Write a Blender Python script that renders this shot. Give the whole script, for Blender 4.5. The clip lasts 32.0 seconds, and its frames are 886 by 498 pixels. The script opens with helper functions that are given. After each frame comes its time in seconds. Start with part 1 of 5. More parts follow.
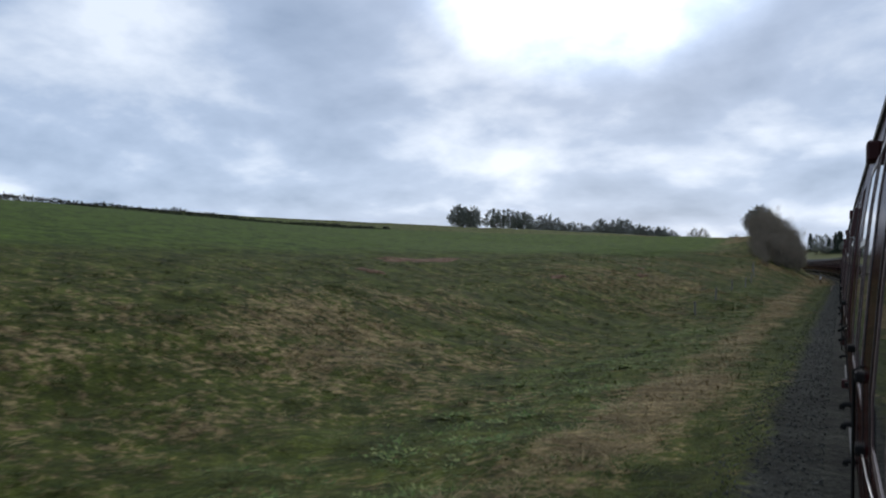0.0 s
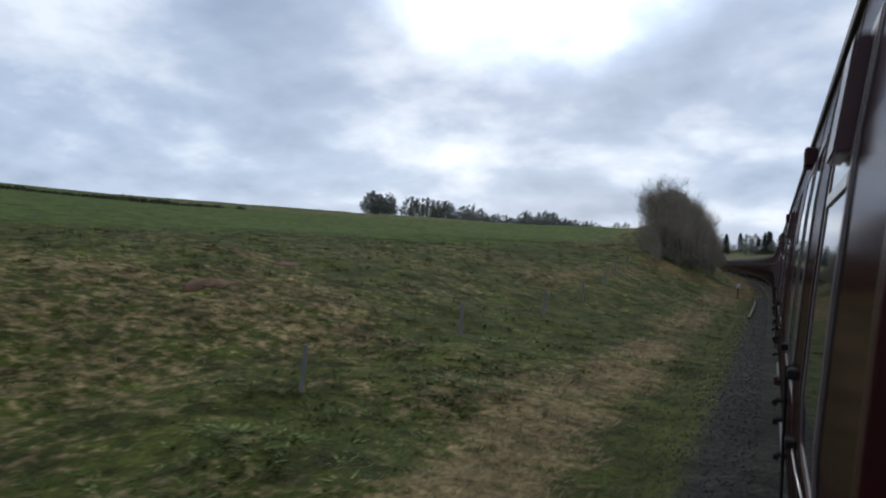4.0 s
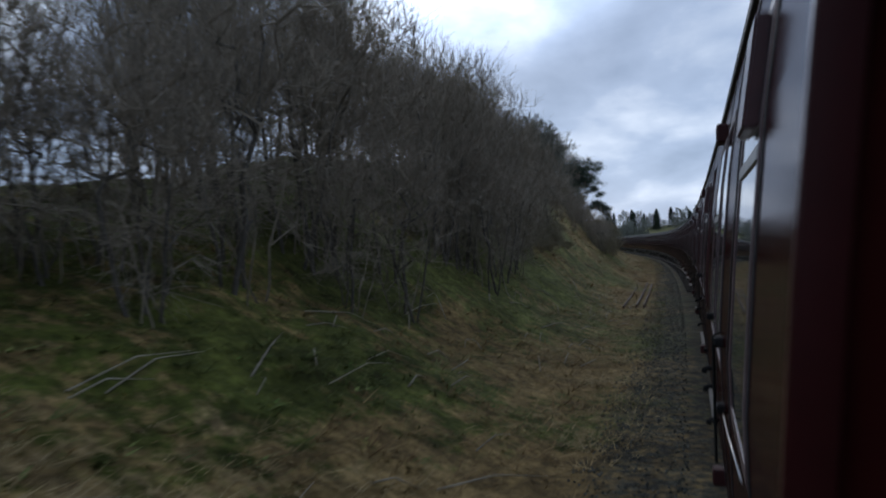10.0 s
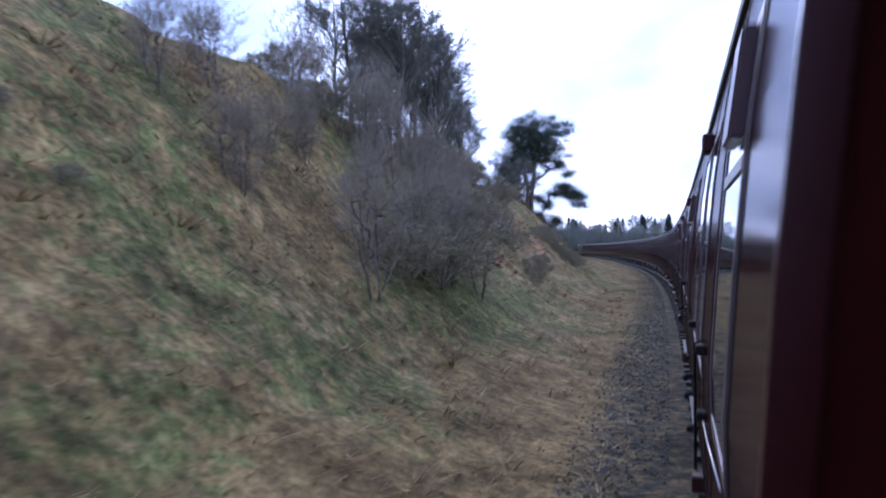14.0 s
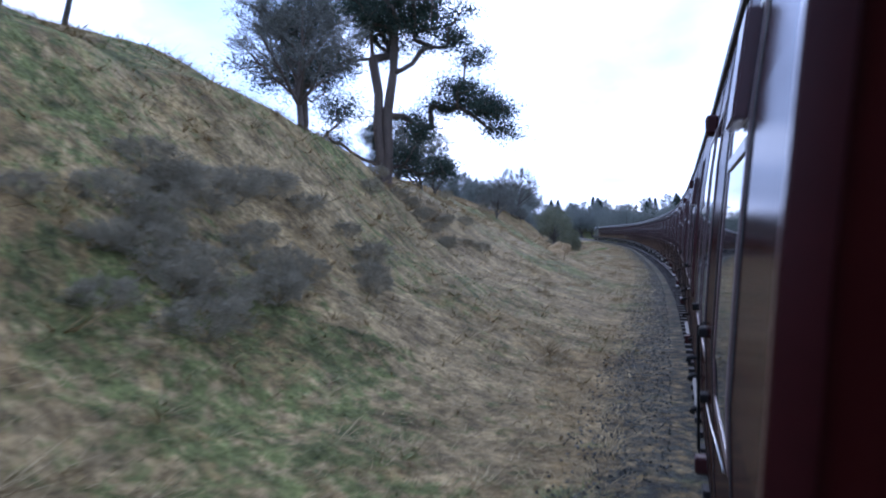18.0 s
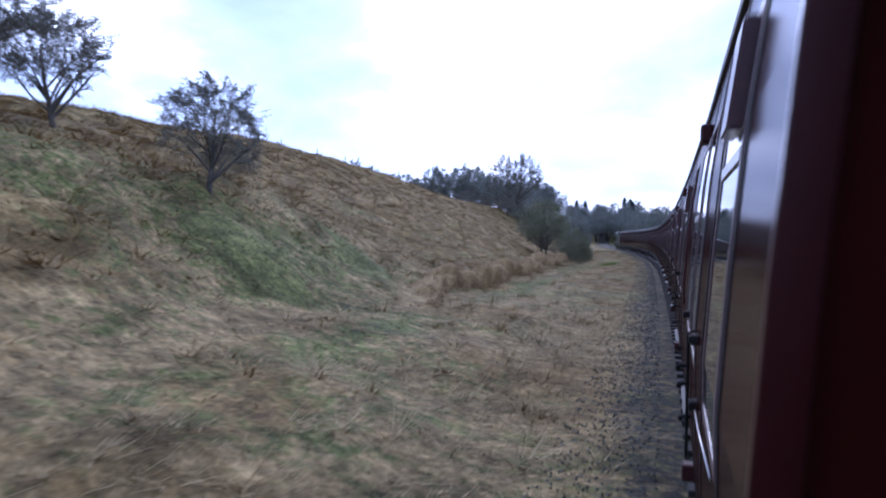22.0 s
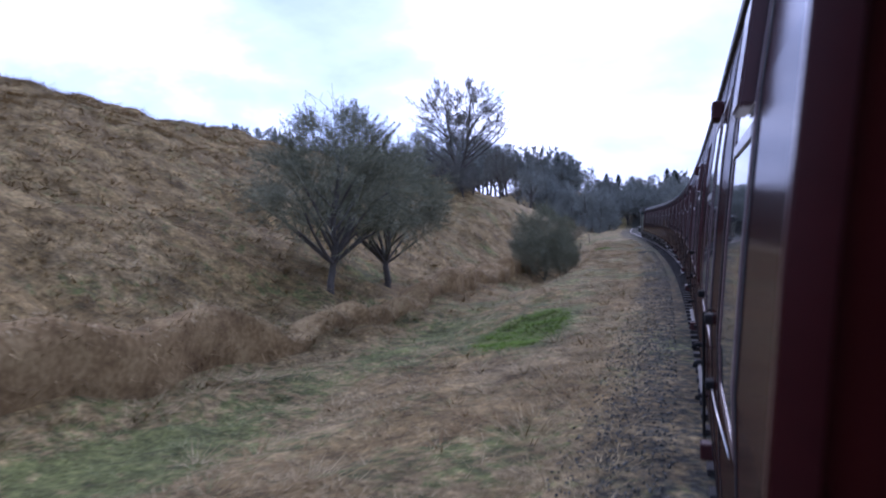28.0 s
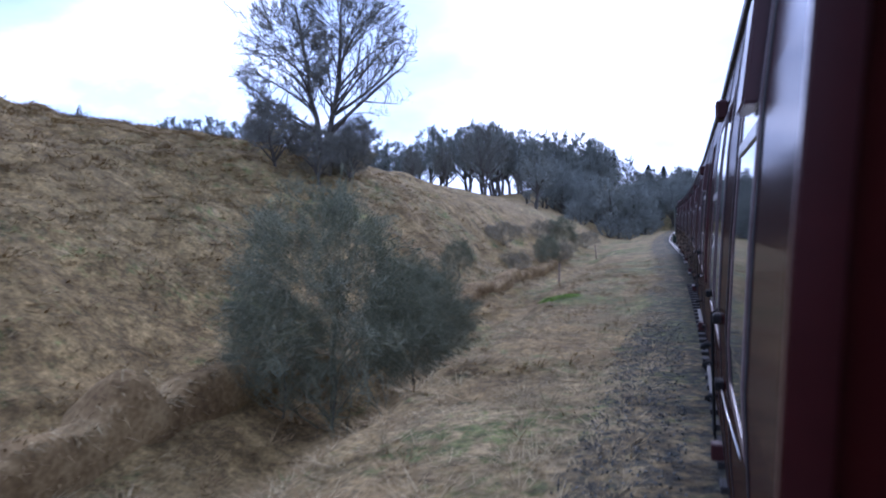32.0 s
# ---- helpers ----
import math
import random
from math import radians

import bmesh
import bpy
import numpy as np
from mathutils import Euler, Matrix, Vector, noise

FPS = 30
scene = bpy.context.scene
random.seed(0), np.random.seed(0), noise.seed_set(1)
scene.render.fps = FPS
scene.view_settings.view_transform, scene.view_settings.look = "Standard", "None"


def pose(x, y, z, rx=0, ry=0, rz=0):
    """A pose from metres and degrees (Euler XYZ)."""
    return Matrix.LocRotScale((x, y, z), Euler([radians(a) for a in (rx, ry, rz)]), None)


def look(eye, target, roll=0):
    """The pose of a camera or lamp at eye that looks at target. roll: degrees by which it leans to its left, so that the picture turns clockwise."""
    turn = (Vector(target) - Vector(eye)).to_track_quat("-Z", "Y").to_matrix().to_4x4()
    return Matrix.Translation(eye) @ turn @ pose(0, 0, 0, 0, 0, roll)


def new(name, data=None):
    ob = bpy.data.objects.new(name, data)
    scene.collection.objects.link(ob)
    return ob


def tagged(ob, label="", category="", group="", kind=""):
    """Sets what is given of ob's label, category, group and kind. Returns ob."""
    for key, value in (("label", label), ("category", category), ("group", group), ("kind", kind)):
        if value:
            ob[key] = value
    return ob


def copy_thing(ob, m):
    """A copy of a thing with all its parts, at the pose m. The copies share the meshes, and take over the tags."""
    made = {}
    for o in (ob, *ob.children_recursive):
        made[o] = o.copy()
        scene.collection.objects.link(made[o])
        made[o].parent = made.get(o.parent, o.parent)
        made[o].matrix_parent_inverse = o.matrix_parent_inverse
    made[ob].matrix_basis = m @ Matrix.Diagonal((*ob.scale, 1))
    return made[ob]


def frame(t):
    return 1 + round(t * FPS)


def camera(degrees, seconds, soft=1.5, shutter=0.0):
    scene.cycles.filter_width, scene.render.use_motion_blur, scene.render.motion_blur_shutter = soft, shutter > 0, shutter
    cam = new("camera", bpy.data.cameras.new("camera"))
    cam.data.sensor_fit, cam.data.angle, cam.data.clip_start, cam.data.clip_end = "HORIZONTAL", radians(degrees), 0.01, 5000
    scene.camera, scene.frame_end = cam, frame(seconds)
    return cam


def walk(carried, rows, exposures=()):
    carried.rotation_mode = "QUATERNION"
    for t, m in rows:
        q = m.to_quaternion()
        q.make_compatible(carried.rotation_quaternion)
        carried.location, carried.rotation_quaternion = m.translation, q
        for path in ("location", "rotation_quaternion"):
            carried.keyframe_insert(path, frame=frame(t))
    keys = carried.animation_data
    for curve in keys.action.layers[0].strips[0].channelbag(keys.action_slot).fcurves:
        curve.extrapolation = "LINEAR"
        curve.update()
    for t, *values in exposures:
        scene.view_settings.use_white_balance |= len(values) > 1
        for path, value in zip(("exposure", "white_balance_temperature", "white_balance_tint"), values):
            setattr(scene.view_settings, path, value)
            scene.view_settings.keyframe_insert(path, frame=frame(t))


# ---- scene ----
# The shot: a ride past meadows, a cutting and a valley beside a standing maroon train.
SPEED = 10.2          # metres along the line in a second
EYE = 2.45            # metres above the rails
KNOTS = [-0.0004, -0.00036, -0.0003, -0.00001, -0.00001, 0.0001, 0.00103, 0.00094, 0.00081, 0.0011, 0.00111,
         0.00157, 0.0017, 0.00074, 0.00028, 0.00119, 0.0017, 0.00153, 0.0013, 0.0009, 0.0002, -0.002, -0.002]


def line_table():
    """The line the ride follows: for every 0.2 m its place and heading, straight before the start and after 430 m."""
    step, s0 = 0.2, -120.0
    count = int(round(3000 / step))
    s = s0 + step * np.arange(count)
    bend = np.interp(s / SPEED, -2.0 + 2.0 * np.arange(len(KNOTS)), KNOTS)
    bend[(s < -20) | (s > 430)] = 0.0
    turn = np.concatenate([[0], np.cumsum(bend[:-1] * step)])
    turn -= np.interp(0, s, turn)
    x = np.concatenate([[0], np.cumsum(-np.sin(turn[:-1]) * step)])
    y = np.concatenate([[0], np.cumsum(np.cos(turn[:-1]) * step)])
    return s, x - np.interp(0, s, x), y - np.interp(0, s, y), turn


LINE_S, LINE_X, LINE_Y, LINE_TURN = line_table()


def on_line(s, u=0.0):
    """World x, y of a point s metres along the line and u metres to its left, and the heading there (numpy arrays too)."""
    turn = np.interp(s, LINE_S, LINE_TURN)
    x, y = np.interp(s, LINE_S, LINE_X), np.interp(s, LINE_S, LINE_Y)
    near = np.clip(u, -60, 60)
    rest = u - near
    return x - near * np.cos(turn) - rest * 0.985, y - near * np.sin(turn) - rest * 0.174, turn


# Seconds, then the camera's turn to the left of the line, its tilt and its lean, in degrees.
AIM = [
    (0, 29.09, 0.63, -1.12), (0.5, 29.06, 0.50, -1.18), (1, 29.14, 0.58, -1.21), (1.5, 29.25, 0.74, -1.23), (2, 29.07, 0.90, -1.47),
    (2.5, 28.73, 0.98, -1.5), (3.5, 26.6, 0.5, -2.2), (4.5, 23.36, -0.16, -2.68), (5, 21.59, -0.57, -2.53), (5.5, 20.37, -0.95, -2.10),
    (6, 19.87, -1.19, -1.93), (6.5, 19.46, -1.30, -1.65), (7, 19.67, -1.03, -1.70), (7.5, 20.68, -0.36, -1.29), (8, 20.86, -0.11, -1.40),
    (8.5, 19.77, -0.33, -1.33), (9, 18.78, -0.72, -0.96), (9.5, 18.86, -0.9, 0.4), (10, 19.74, -0.23, 1.51), (10.5, 19.96, -0.28, 1.48),
    (11, 19.74, -0.25, 1.76), (11.5, 19.10, -0.75, 1.83), (12, 19.29, -0.58, 1.20), (12.5, 19.85, 0.21, 0.48), (13, 19.44, 0.68, 0.12),
    (13.5, 18.76, 0.39, -0.05), (14.5, 18.5, -0.5, 0.6), (15.5, 18.45, -1.19, 1.25), (16, 18.64, -1.06, 1.4), (16.5, 18.40, -1.04, 1.0),
    (17, 18.39, -0.89, 0.9), (17.5, 18.48, -1.11, 0.6), (18, 18.84, -1.32, 0.63), (18.5, 19.24, -1.21, 0.43), (19, 19.22, -1.15, 0.40),
    (19.5, 19.60, -1.15, -0.32), (20, 19.51, -0.82, -1.10), (20.5, 19.28, -0.60, -1.40), (21, 18.89, -0.88, -1.57), (21.5, 18.61, -1.06, -1.3),
    (22, 18.34, -1.18, -0.8), (22.5, 18.08, -1.24, -0.9), (23, 18.25, -0.91, -1.5), (23.5, 18.37, -0.50, -1.7), (24, 18.21, -0.68, -1.32),
    (24.5, 17.88, -1.12, -1.09), (25.5, 17.7, -1.6, -0.5), (26.5, 17.75, -2.01, 0.10), (27, 18.44, -2.00, 0.0), (27.5, 19.05, -2.12, 0.3),
    (28, 19.27, -2.27, 0.94), (28.5, 18.85, -2.77, 1.6), (29, 18.76, -3.08, 1.79), (29.5, 19.82, -2.8, 1.85), (30, 21.59, -1.65, 1.79),
    (30.5, 21.31, -1.23, 1.9), (31, 20.40, -1.33, 1.8), (31.5, 19.65, -1.66, 2.0), (32, 19.79, -1.91, 1.96)]


def ride(t, yaw, tilt, lean):
    x, y, turn = on_line(SPEED * t)
    return pose(float(x), float(y), EYE, 90 + tilt, 0, math.degrees(turn) + yaw) @ pose(0, 0, 0, 0, 0, -lean)


cam = camera(64.4, 32.0, soft=2.0, shutter=0.19)
walk(cam, [(row[0], ride(*row)) for row in AIM],
     exposures=[(0, 0.12, 6850, 10), (6, 0.2, 7050, 10), (8.5, 0.26, 6900, 11), (9.2, 0.15, 6600, 10), (10, -0.05, 6400, 10), (11, 0.72, 5850, 16), (12, 1.05, 5450, 24), (13, 1.24, 5450, 29), (17, 1.34, 5300, 23), (19, 1.4, 5300, 22), (20.5, 1.24, 5350, 23), (23, 1.08, 5450, 31), (24, 0.98, 5250, 31), (27, 1.02, 5250, 32), (28, 1.08, 5550, 33), (30, 1.1, 5700, 37), (32, 1.26, 5400, 28)])

# ---- light: a bright overcast sky with the sun behind thin cloud ahead ----
SUN_AZ, SUN_EL = 17.0, 31.0      # degrees left of the line's first heading, and up
sun_way = Vector((-math.sin(radians(SUN_AZ)) * math.cos(radians(SUN_EL)), math.cos(radians(SUN_AZ)) * math.cos(radians(SUN_EL)), math.sin(radians(SUN_EL))))


def make_world():
    world = bpy.data.worlds.new("sky")
    scene.world = world
    world.use_nodes = True
    nt = world.node_tree
    nt.nodes.clear()
    add, link = nt.nodes.new, nt.links.new
    out, back = add("ShaderNodeOutputWorld"), add("ShaderNodeBackground")
    sky = add("ShaderNodeTexSky")
    sky.sky_type, sky.sun_disc = "NISHITA", False
    sky.sun_elevation, sky.sun_rotation = radians(SUN_EL), radians(-SUN_AZ)
    blue = add("ShaderNodeVectorMath")
    blue.operation = "SCALE"
    blue.inputs["Scale"].default_value = 0.10
    link(sky.outputs[0], blue.inputs[0])
    co = add("ShaderNodeTexCoord")
    split = add("ShaderNodeSeparateXYZ")
    link(co.outputs["Generated"], split.inputs[0])
    # flatten the directions on a cloud ceiling
    lift = add("ShaderNodeMath")
    lift.operation = "ADD"
    lift.inputs[1].default_value = 0.34
    link(split.outputs["Z"], lift.inputs[0])
    guard = add("ShaderNodeMath")
    guard.operation = "MAXIMUM"
    guard.inputs[1].default_value = 0.05
    link(lift.outputs[0], guard.inputs[0])
    flat = []
    for axis in "XY":
        d = add("ShaderNodeMath")
        d.operation = "DIVIDE"
        link(split.outputs[axis], d.inputs[0])
        link(guard.outputs[0], d.inputs[1])
        flat.append(d)
    ceil = add("ShaderNodeCombineXYZ")
    link(flat[0].outputs[0], ceil.inputs["X"])
    link(flat[1].outputs[0], ceil.inputs["Y"])
    n1 = add("ShaderNodeTexNoise")
    n1.inputs["Scale"].default_value, n1.inputs["Detail"].default_value, n1.inputs["Roughness"].default_value = 1.9, 7, 0.52
    n1.inputs["Distortion"].default_value = 0.12
    link(ceil.outputs[0], n1.inputs["Vector"])
    # grey bellies and bright gaps
    cloud = add("ShaderNodeValToRGB")
    cr = cloud.color_ramp
    cr.elements[0].position, cr.elements[0].color = 0.33, (0.26, 0.37, 0.57, 1)
    cr.elements[1].position, cr.elements[1].color = 0.66, (0.84, 0.96, 1.16, 1)
    mid = cr.elements.new(0.5)
    mid.color = (0.43, 0.56, 0.80, 1)
    link(n1.outputs["Fac"], cloud.inputs["Fac"])
    # the thin place round the sun
    dot = add("ShaderNodeVectorMath")
    dot.operation = "DOT_PRODUCT"
    dot.inputs[1].default_value = sun_way
    link(co.outputs["Generated"], dot.inputs[0])
    glow = add("ShaderNodeMapRange")
    glow.inputs["From Min"].default_value, glow.inputs["From Max"].default_value = 0.945, 1.0
    glow.inputs["To Min"].default_value, glow.inputs["To Max"].default_value = 0.0, 1.0
    glow.interpolation_type = "SMOOTHSTEP"
    link(dot.outputs["Value"], glow.inputs["Value"])
    thin = add("ShaderNodeMath")
    thin.operation = "MULTIPLY_ADD"
    link(glow.outputs[0], thin.inputs[0])
    link(n1.outputs["Fac"], thin.inputs[1])
    thin.inputs[2].default_value = 0.0
    boost = add("ShaderNodeMath")
    boost.operation = "MULTIPLY_ADD"
    boost.inputs[1].default_value, boost.inputs[2].default_value = 3.6, 1.0
    link(thin.outputs[0], boost.inputs[0])
    lit = add("ShaderNodeVectorMath")
    lit.operation = "SCALE"
    link(cloud.outputs["Color"], lit.inputs[0])
    link(boost.outputs[0], lit.inputs["Scale"])
    # the cloud is thinner and brighter low down
    low = add("ShaderNodeMapRange")
    low.inputs["From Min"].default_value, low.inputs["From Max"].default_value = 0.02, 0.22
    low.inputs["To Min"].default_value, low.inputs["To Max"].default_value = 1.2, 1.0
    link(split.outputs["Z"], low.inputs["Value"])
    lower = add("ShaderNodeVectorMath")
    lower.operation = "SCALE"
    link(lit.outputs[0], lower.inputs[0])
    link(low.outputs[0], lower.inputs["Scale"])
    lit = lower
    mix = add("ShaderNodeMix")
    mix.data_type = "RGBA"
    mix.inputs[0].default_value = 0.9
    link(blue.outputs[0], mix.inputs[6])
    link(lit.outputs[0], mix.inputs[7])
    link(mix.outputs[2], back.inputs["Color"])
    back.inputs["Strength"].default_value = 0.9
    link(back.outputs[0], out.inputs["Surface"])


make_world()
sun = new("sun", bpy.data.lights.new("sun", "SUN"))
sun.data.energy, sun.data.angle, sun.data.color = 0.5, radians(20), (1.0, 0.95, 0.88)
sun.matrix_world = look(sun_way * 50, (0, 0, 0))

# ---- materials ----


def shade(name, colors, scale=4.0, rough=0.8, metal=0.0, bump=0.0, bump_scale=40.0, coat=0.0, spec=0.5, island=0.0, per_object=0.0, stretch=(1, 1, 1)):
    """A node material: noise between two or three colours at two scales, bump, and variation from piece to piece."""
    m = bpy.data.materials.new(name)
    m.use_nodes = True
    nt = m.node_tree
    add, link = nt.nodes.new, nt.links.new
    p = nt.nodes["Principled BSDF"]
    co = add("ShaderNodeTexCoord")
    mp = add("ShaderNodeMapping")
    mp.inputs["Scale"].default_value = stretch
    link(co.outputs["Object"], mp.inputs[0])
    big, small = add("ShaderNodeTexNoise"), add("ShaderNodeTexNoise")
    big.inputs["Scale"].default_value, big.inputs["Detail"].default_value = scale, 5
    small.inputs["Scale"].default_value, small.inputs["Detail"].default_value = scale * 9, 4
    link(mp.outputs[0], big.inputs["Vector"])
    link(mp.outputs[0], small.inputs["Vector"])
    both = add("ShaderNodeMath")
    both.operation = "MULTIPLY_ADD"
    both.inputs[1].default_value = 0.45
    link(small.outputs["Fac"], both.inputs[0])
    half = add("ShaderNodeMath")
    half.operation = "MULTIPLY"
    half.inputs[1].default_value = 0.55
    link(big.outputs["Fac"], half.inputs[0])
    link(half.outputs[0], both.inputs[2])
    value = both
    for amount, node in ((island, "ShaderNodeNewGeometry"), (per_object, "ShaderNodeObjectInfo")):
        if amount:
            src = add(node)
            swing = add("ShaderNodeMath")
            swing.operation = "MULTIPLY_ADD"
            swing.inputs[1].default_value = amount
            link(src.outputs["Random Per Island" if node == "ShaderNodeNewGeometry" else "Random"], swing.inputs[0])
            shift = add("ShaderNodeMath")
            shift.operation = "SUBTRACT"
            shift.inputs[1].default_value = amount / 2
            link(value.outputs[0], shift.inputs[0])
            link(shift.outputs[0], swing.inputs[2])
            value = swing
    ramp = add("ShaderNodeValToRGB")
    els = ramp.color_ramp.elements
    els[0].position, els[0].color = 0.34, (*colors[0], 1)
    els[1].position, els[1].color = 0.66, (*colors[-1], 1)
    if len(colors) == 3:
        els.new(0.5).color = (*colors[1], 1)
    link(value.outputs[0], ramp.inputs["Fac"])
    link(ramp.outputs["Color"], p.inputs["Base Color"])
    p.inputs["Roughness"].default_value, p.inputs["Metallic"].default_value = rough, metal
    p.inputs["Specular IOR Level"].default_value = spec
    p.inputs["Coat Weight"].default_value, p.inputs["Coat Roughness"].default_value = coat, 0.06
    if bump:
        bn, b = add("ShaderNodeTexNoise"), add("ShaderNodeBump")
        bn.inputs["Scale"].default_value, bn.inputs["Detail"].default_value = bump_scale, 4
        link(mp.outputs[0], bn.inputs["Vector"])
        link(bn.outputs["Fac"], b.inputs["Height"])
        b.inputs["Strength"].default_value, b.inputs["Distance"].default_value = bump, 0.03
        link(b.outputs["Normal"], p.inputs["Normal"])
    return m


def ground_material():
    """Meadow, dead grass, bracken and ballast, by what grows at each place (attributes straw, brown, stone)."""
    m = bpy.data.materials.new("ground_cover")
    m.use_nodes = True
    nt = m.node_tree
    add, link = nt.nodes.new, nt.links.new
    p = nt.nodes["Principled BSDF"]
    co = add("ShaderNodeTexCoord")

    def noise_node(scale, detail=5.0, rough=0.6):
        n = add("ShaderNodeTexNoise")
        n.inputs["Scale"].default_value, n.inputs["Detail"].default_value, n.inputs["Roughness"].default_value = scale, detail, rough
        link(co.outputs["Object"], n.inputs["Vector"])
        return n

    def ramp(src, a, b, lo=0.38, hi=0.62):
        r = add("ShaderNodeValToRGB")
        r.color_ramp.elements[0].position, r.color_ramp.elements[0].color = lo, (*a, 1)
        r.color_ramp.elements[1].position, r.color_ramp.elements[1].color = hi, (*b, 1)
        link(src.outputs["Fac"], r.inputs["Fac"])
        return r

    def blend(fac, a, b):
        x = add("ShaderNodeMix")
        x.data_type = "RGBA"
        link(fac, x.inputs[0])
        link(a, x.inputs[6])
        link(b, x.inputs[7])
        return x.outputs[2]

    def patchy(attribute, scale, sharp):
        at = add("ShaderNodeAttribute")
        at.attribute_name = attribute
        n = noise_node(scale, 5, 0.65)
        sm = add("ShaderNodeMath")
        sm.operation = "MULTIPLY_ADD"
        sm.inputs[1].default_value = 1.5
        link(n.outputs["Fac"], sm.inputs[0])
        link(at.outputs["Fac"], sm.inputs[2])
        mr = add("ShaderNodeMapRange")
        mr.inputs["From Min"].default_value, mr.inputs["From Max"].default_value = 1.25 - sharp, 1.25 + sharp
        link(sm.outputs[0], mr.inputs["Value"])
        return mr.outputs[0]

    fine, mid_n, wide = noise_node(9.0), noise_node(1.3), noise_node(0.12)
    green = blend(wide.outputs["Fac"], ramp(fine, (0.028, 0.036, 0.004), (0.076, 0.088, 0.013)).outputs[0], ramp(mid_n, (0.038, 0.05, 0.006), (0.105, 0.113, 0.022)).outputs[0])
    rank = add("ShaderNodeAttribute")
    rank.attribute_name = "rank"
    green = blend(rank.outputs["Fac"], green, ramp(fine, (0.062, 0.068, 0.019), (0.185, 0.186, 0.068), 0.30, 0.70).outputs[0])
    lawn = add("ShaderNodeAttribute")
    lawn.attribute_name = "field"
    green = blend(lawn.outputs["Fac"], green, ramp(mid_n, (0.048, 0.080, 0.006), (0.082, 0.120, 0.011), 0.30, 0.70).outputs[0])
    straw = ramp(fine, (0.135, 0.093, 0.041), (0.36, 0.262, 0.128), 0.30, 0.70).outputs[0]
    brown = blend(mid_n.outputs["Fac"], ramp(fine, (0.092, 0.057, 0.022), (0.245, 0.160, 0.064), 0.30, 0.70).outputs[0], ramp(fine, (0.145, 0.101, 0.043), (0.355, 0.255, 0.113), 0.30, 0.70).outputs[0])
    stone = ramp(noise_node(15.0, 5, 0.85), (0.013, 0.0135, 0.0108), (0.062, 0.0625, 0.05), 0.36, 0.64).outputs[0]
    c = blend(patchy("straw", 3.2, 0.11), green, straw)
    c = blend(patchy("brown", 2.3, 0.12), c, brown)
    c = blend(patchy("stone", 5.0, 0.22), c, stone)
    # random lighter and darker patches a stride across
    patch = add("ShaderNodeMix")
    patch.data_type, patch.blend_type = "RGBA", "MULTIPLY"
    patch.inputs[0].default_value = 1.0
    link(c, patch.inputs[6])
    link(ramp(noise_node(0.75, 6, 0.7), (0.42, 0.40, 0.37), (1.38, 1.38, 1.36), 0.32, 0.68).outputs[0], patch.inputs[7])
    tuft = add("ShaderNodeMix")
    tuft.data_type, tuft.blend_type = "RGBA", "MULTIPLY"
    tuft.inputs[0].default_value = 1.0
    link(patch.outputs[2], tuft.inputs[6])
    link(ramp(noise_node(3.1, 5, 0.65), (0.6, 0.6, 0.6), (1.38, 1.36, 1.3), 0.34, 0.66).outputs[0], tuft.inputs[7])
    link(tuft.outputs[2], p.inputs["Base Color"])
    p.inputs["Roughness"].default_value = 0.95
    p.inputs["Specular IOR Level"].default_value = 0.15
    b = add("ShaderNodeBump")
    b.inputs["Strength"].default_value, b.inputs["Distance"].default_value = 0.9, 0.12
    hs = add("ShaderNodeMath")
    hs.operation = "MULTIPLY_ADD"
    hs.inputs[1].default_value = 0.5
    link(fine.outputs["Fac"], hs.inputs[0])
    link(mid_n.outputs["Fac"], hs.inputs[2])
    link(hs.outputs[0], b.inputs["Height"])
    link(b.outputs["Normal"], p.inputs["Normal"])
    return m


MAT_GROUND = ground_material()


def paint_material(name, colors, gloss, rough):
    """Old coach paint: a dull coat under a varnish that has kept a part of its gloss, with streaks of dirt."""
    m = shade(name, colors, 1.5, 0.6, spec=0.0, bump=0.004, bump_scale=3)
    nt = m.node_tree
    add, link = nt.nodes.new, nt.links.new
    coat, mix, dirt, level = add("ShaderNodeBsdfGlossy"), add("ShaderNodeMixShader"), add("ShaderNodeTexNoise"), add("ShaderNodeMapRange")
    coat.inputs["Roughness"].default_value, coat.inputs["Color"].default_value = rough, (0.92, 0.92, 0.95, 1)
    dirt.inputs["Scale"].default_value, dirt.inputs["Detail"].default_value = 2.4, 6
    level.inputs["From Min"].default_value, level.inputs["From Max"].default_value = 0.3, 0.7
    level.inputs["To Min"].default_value, level.inputs["To Max"].default_value = gloss * 1.15, gloss * 0.85
    link(dirt.outputs["Fac"], level.inputs["Value"])
    link(level.outputs[0], mix.inputs[0])
    link(nt.nodes["Principled BSDF"].outputs[0], mix.inputs[1])
    link(coat.outputs[0], mix.inputs[2])
    link(mix.outputs[0], nt.nodes["Material Output"].inputs["Surface"])
    return m


MAT_MAROON = paint_material("maroon_paint", [(0.018, 0.0022, 0.002), (0.03, 0.004, 0.0035)], 0.25, 0.12)
MAT_JAMB = shade("weathered_maroon_paint", [(0.042, 0.006, 0.006), (0.062, 0.010, 0.010)], 2.5, 0.3, spec=0.5, bump=0.03, bump_scale=6)
MAT_FRAME = shade("window_frame_paint", [(0.09, 0.055, 0.055), (0.17, 0.12, 0.12)], 4, 0.4, spec=0.3)
MAT_LINING = shade("dark_maroon_lining", [(0.055, 0.009, 0.008), (0.085, 0.015, 0.012)], 1.2, 0.14, spec=0.9, coat=0.7, bump=0.02, bump_scale=4)
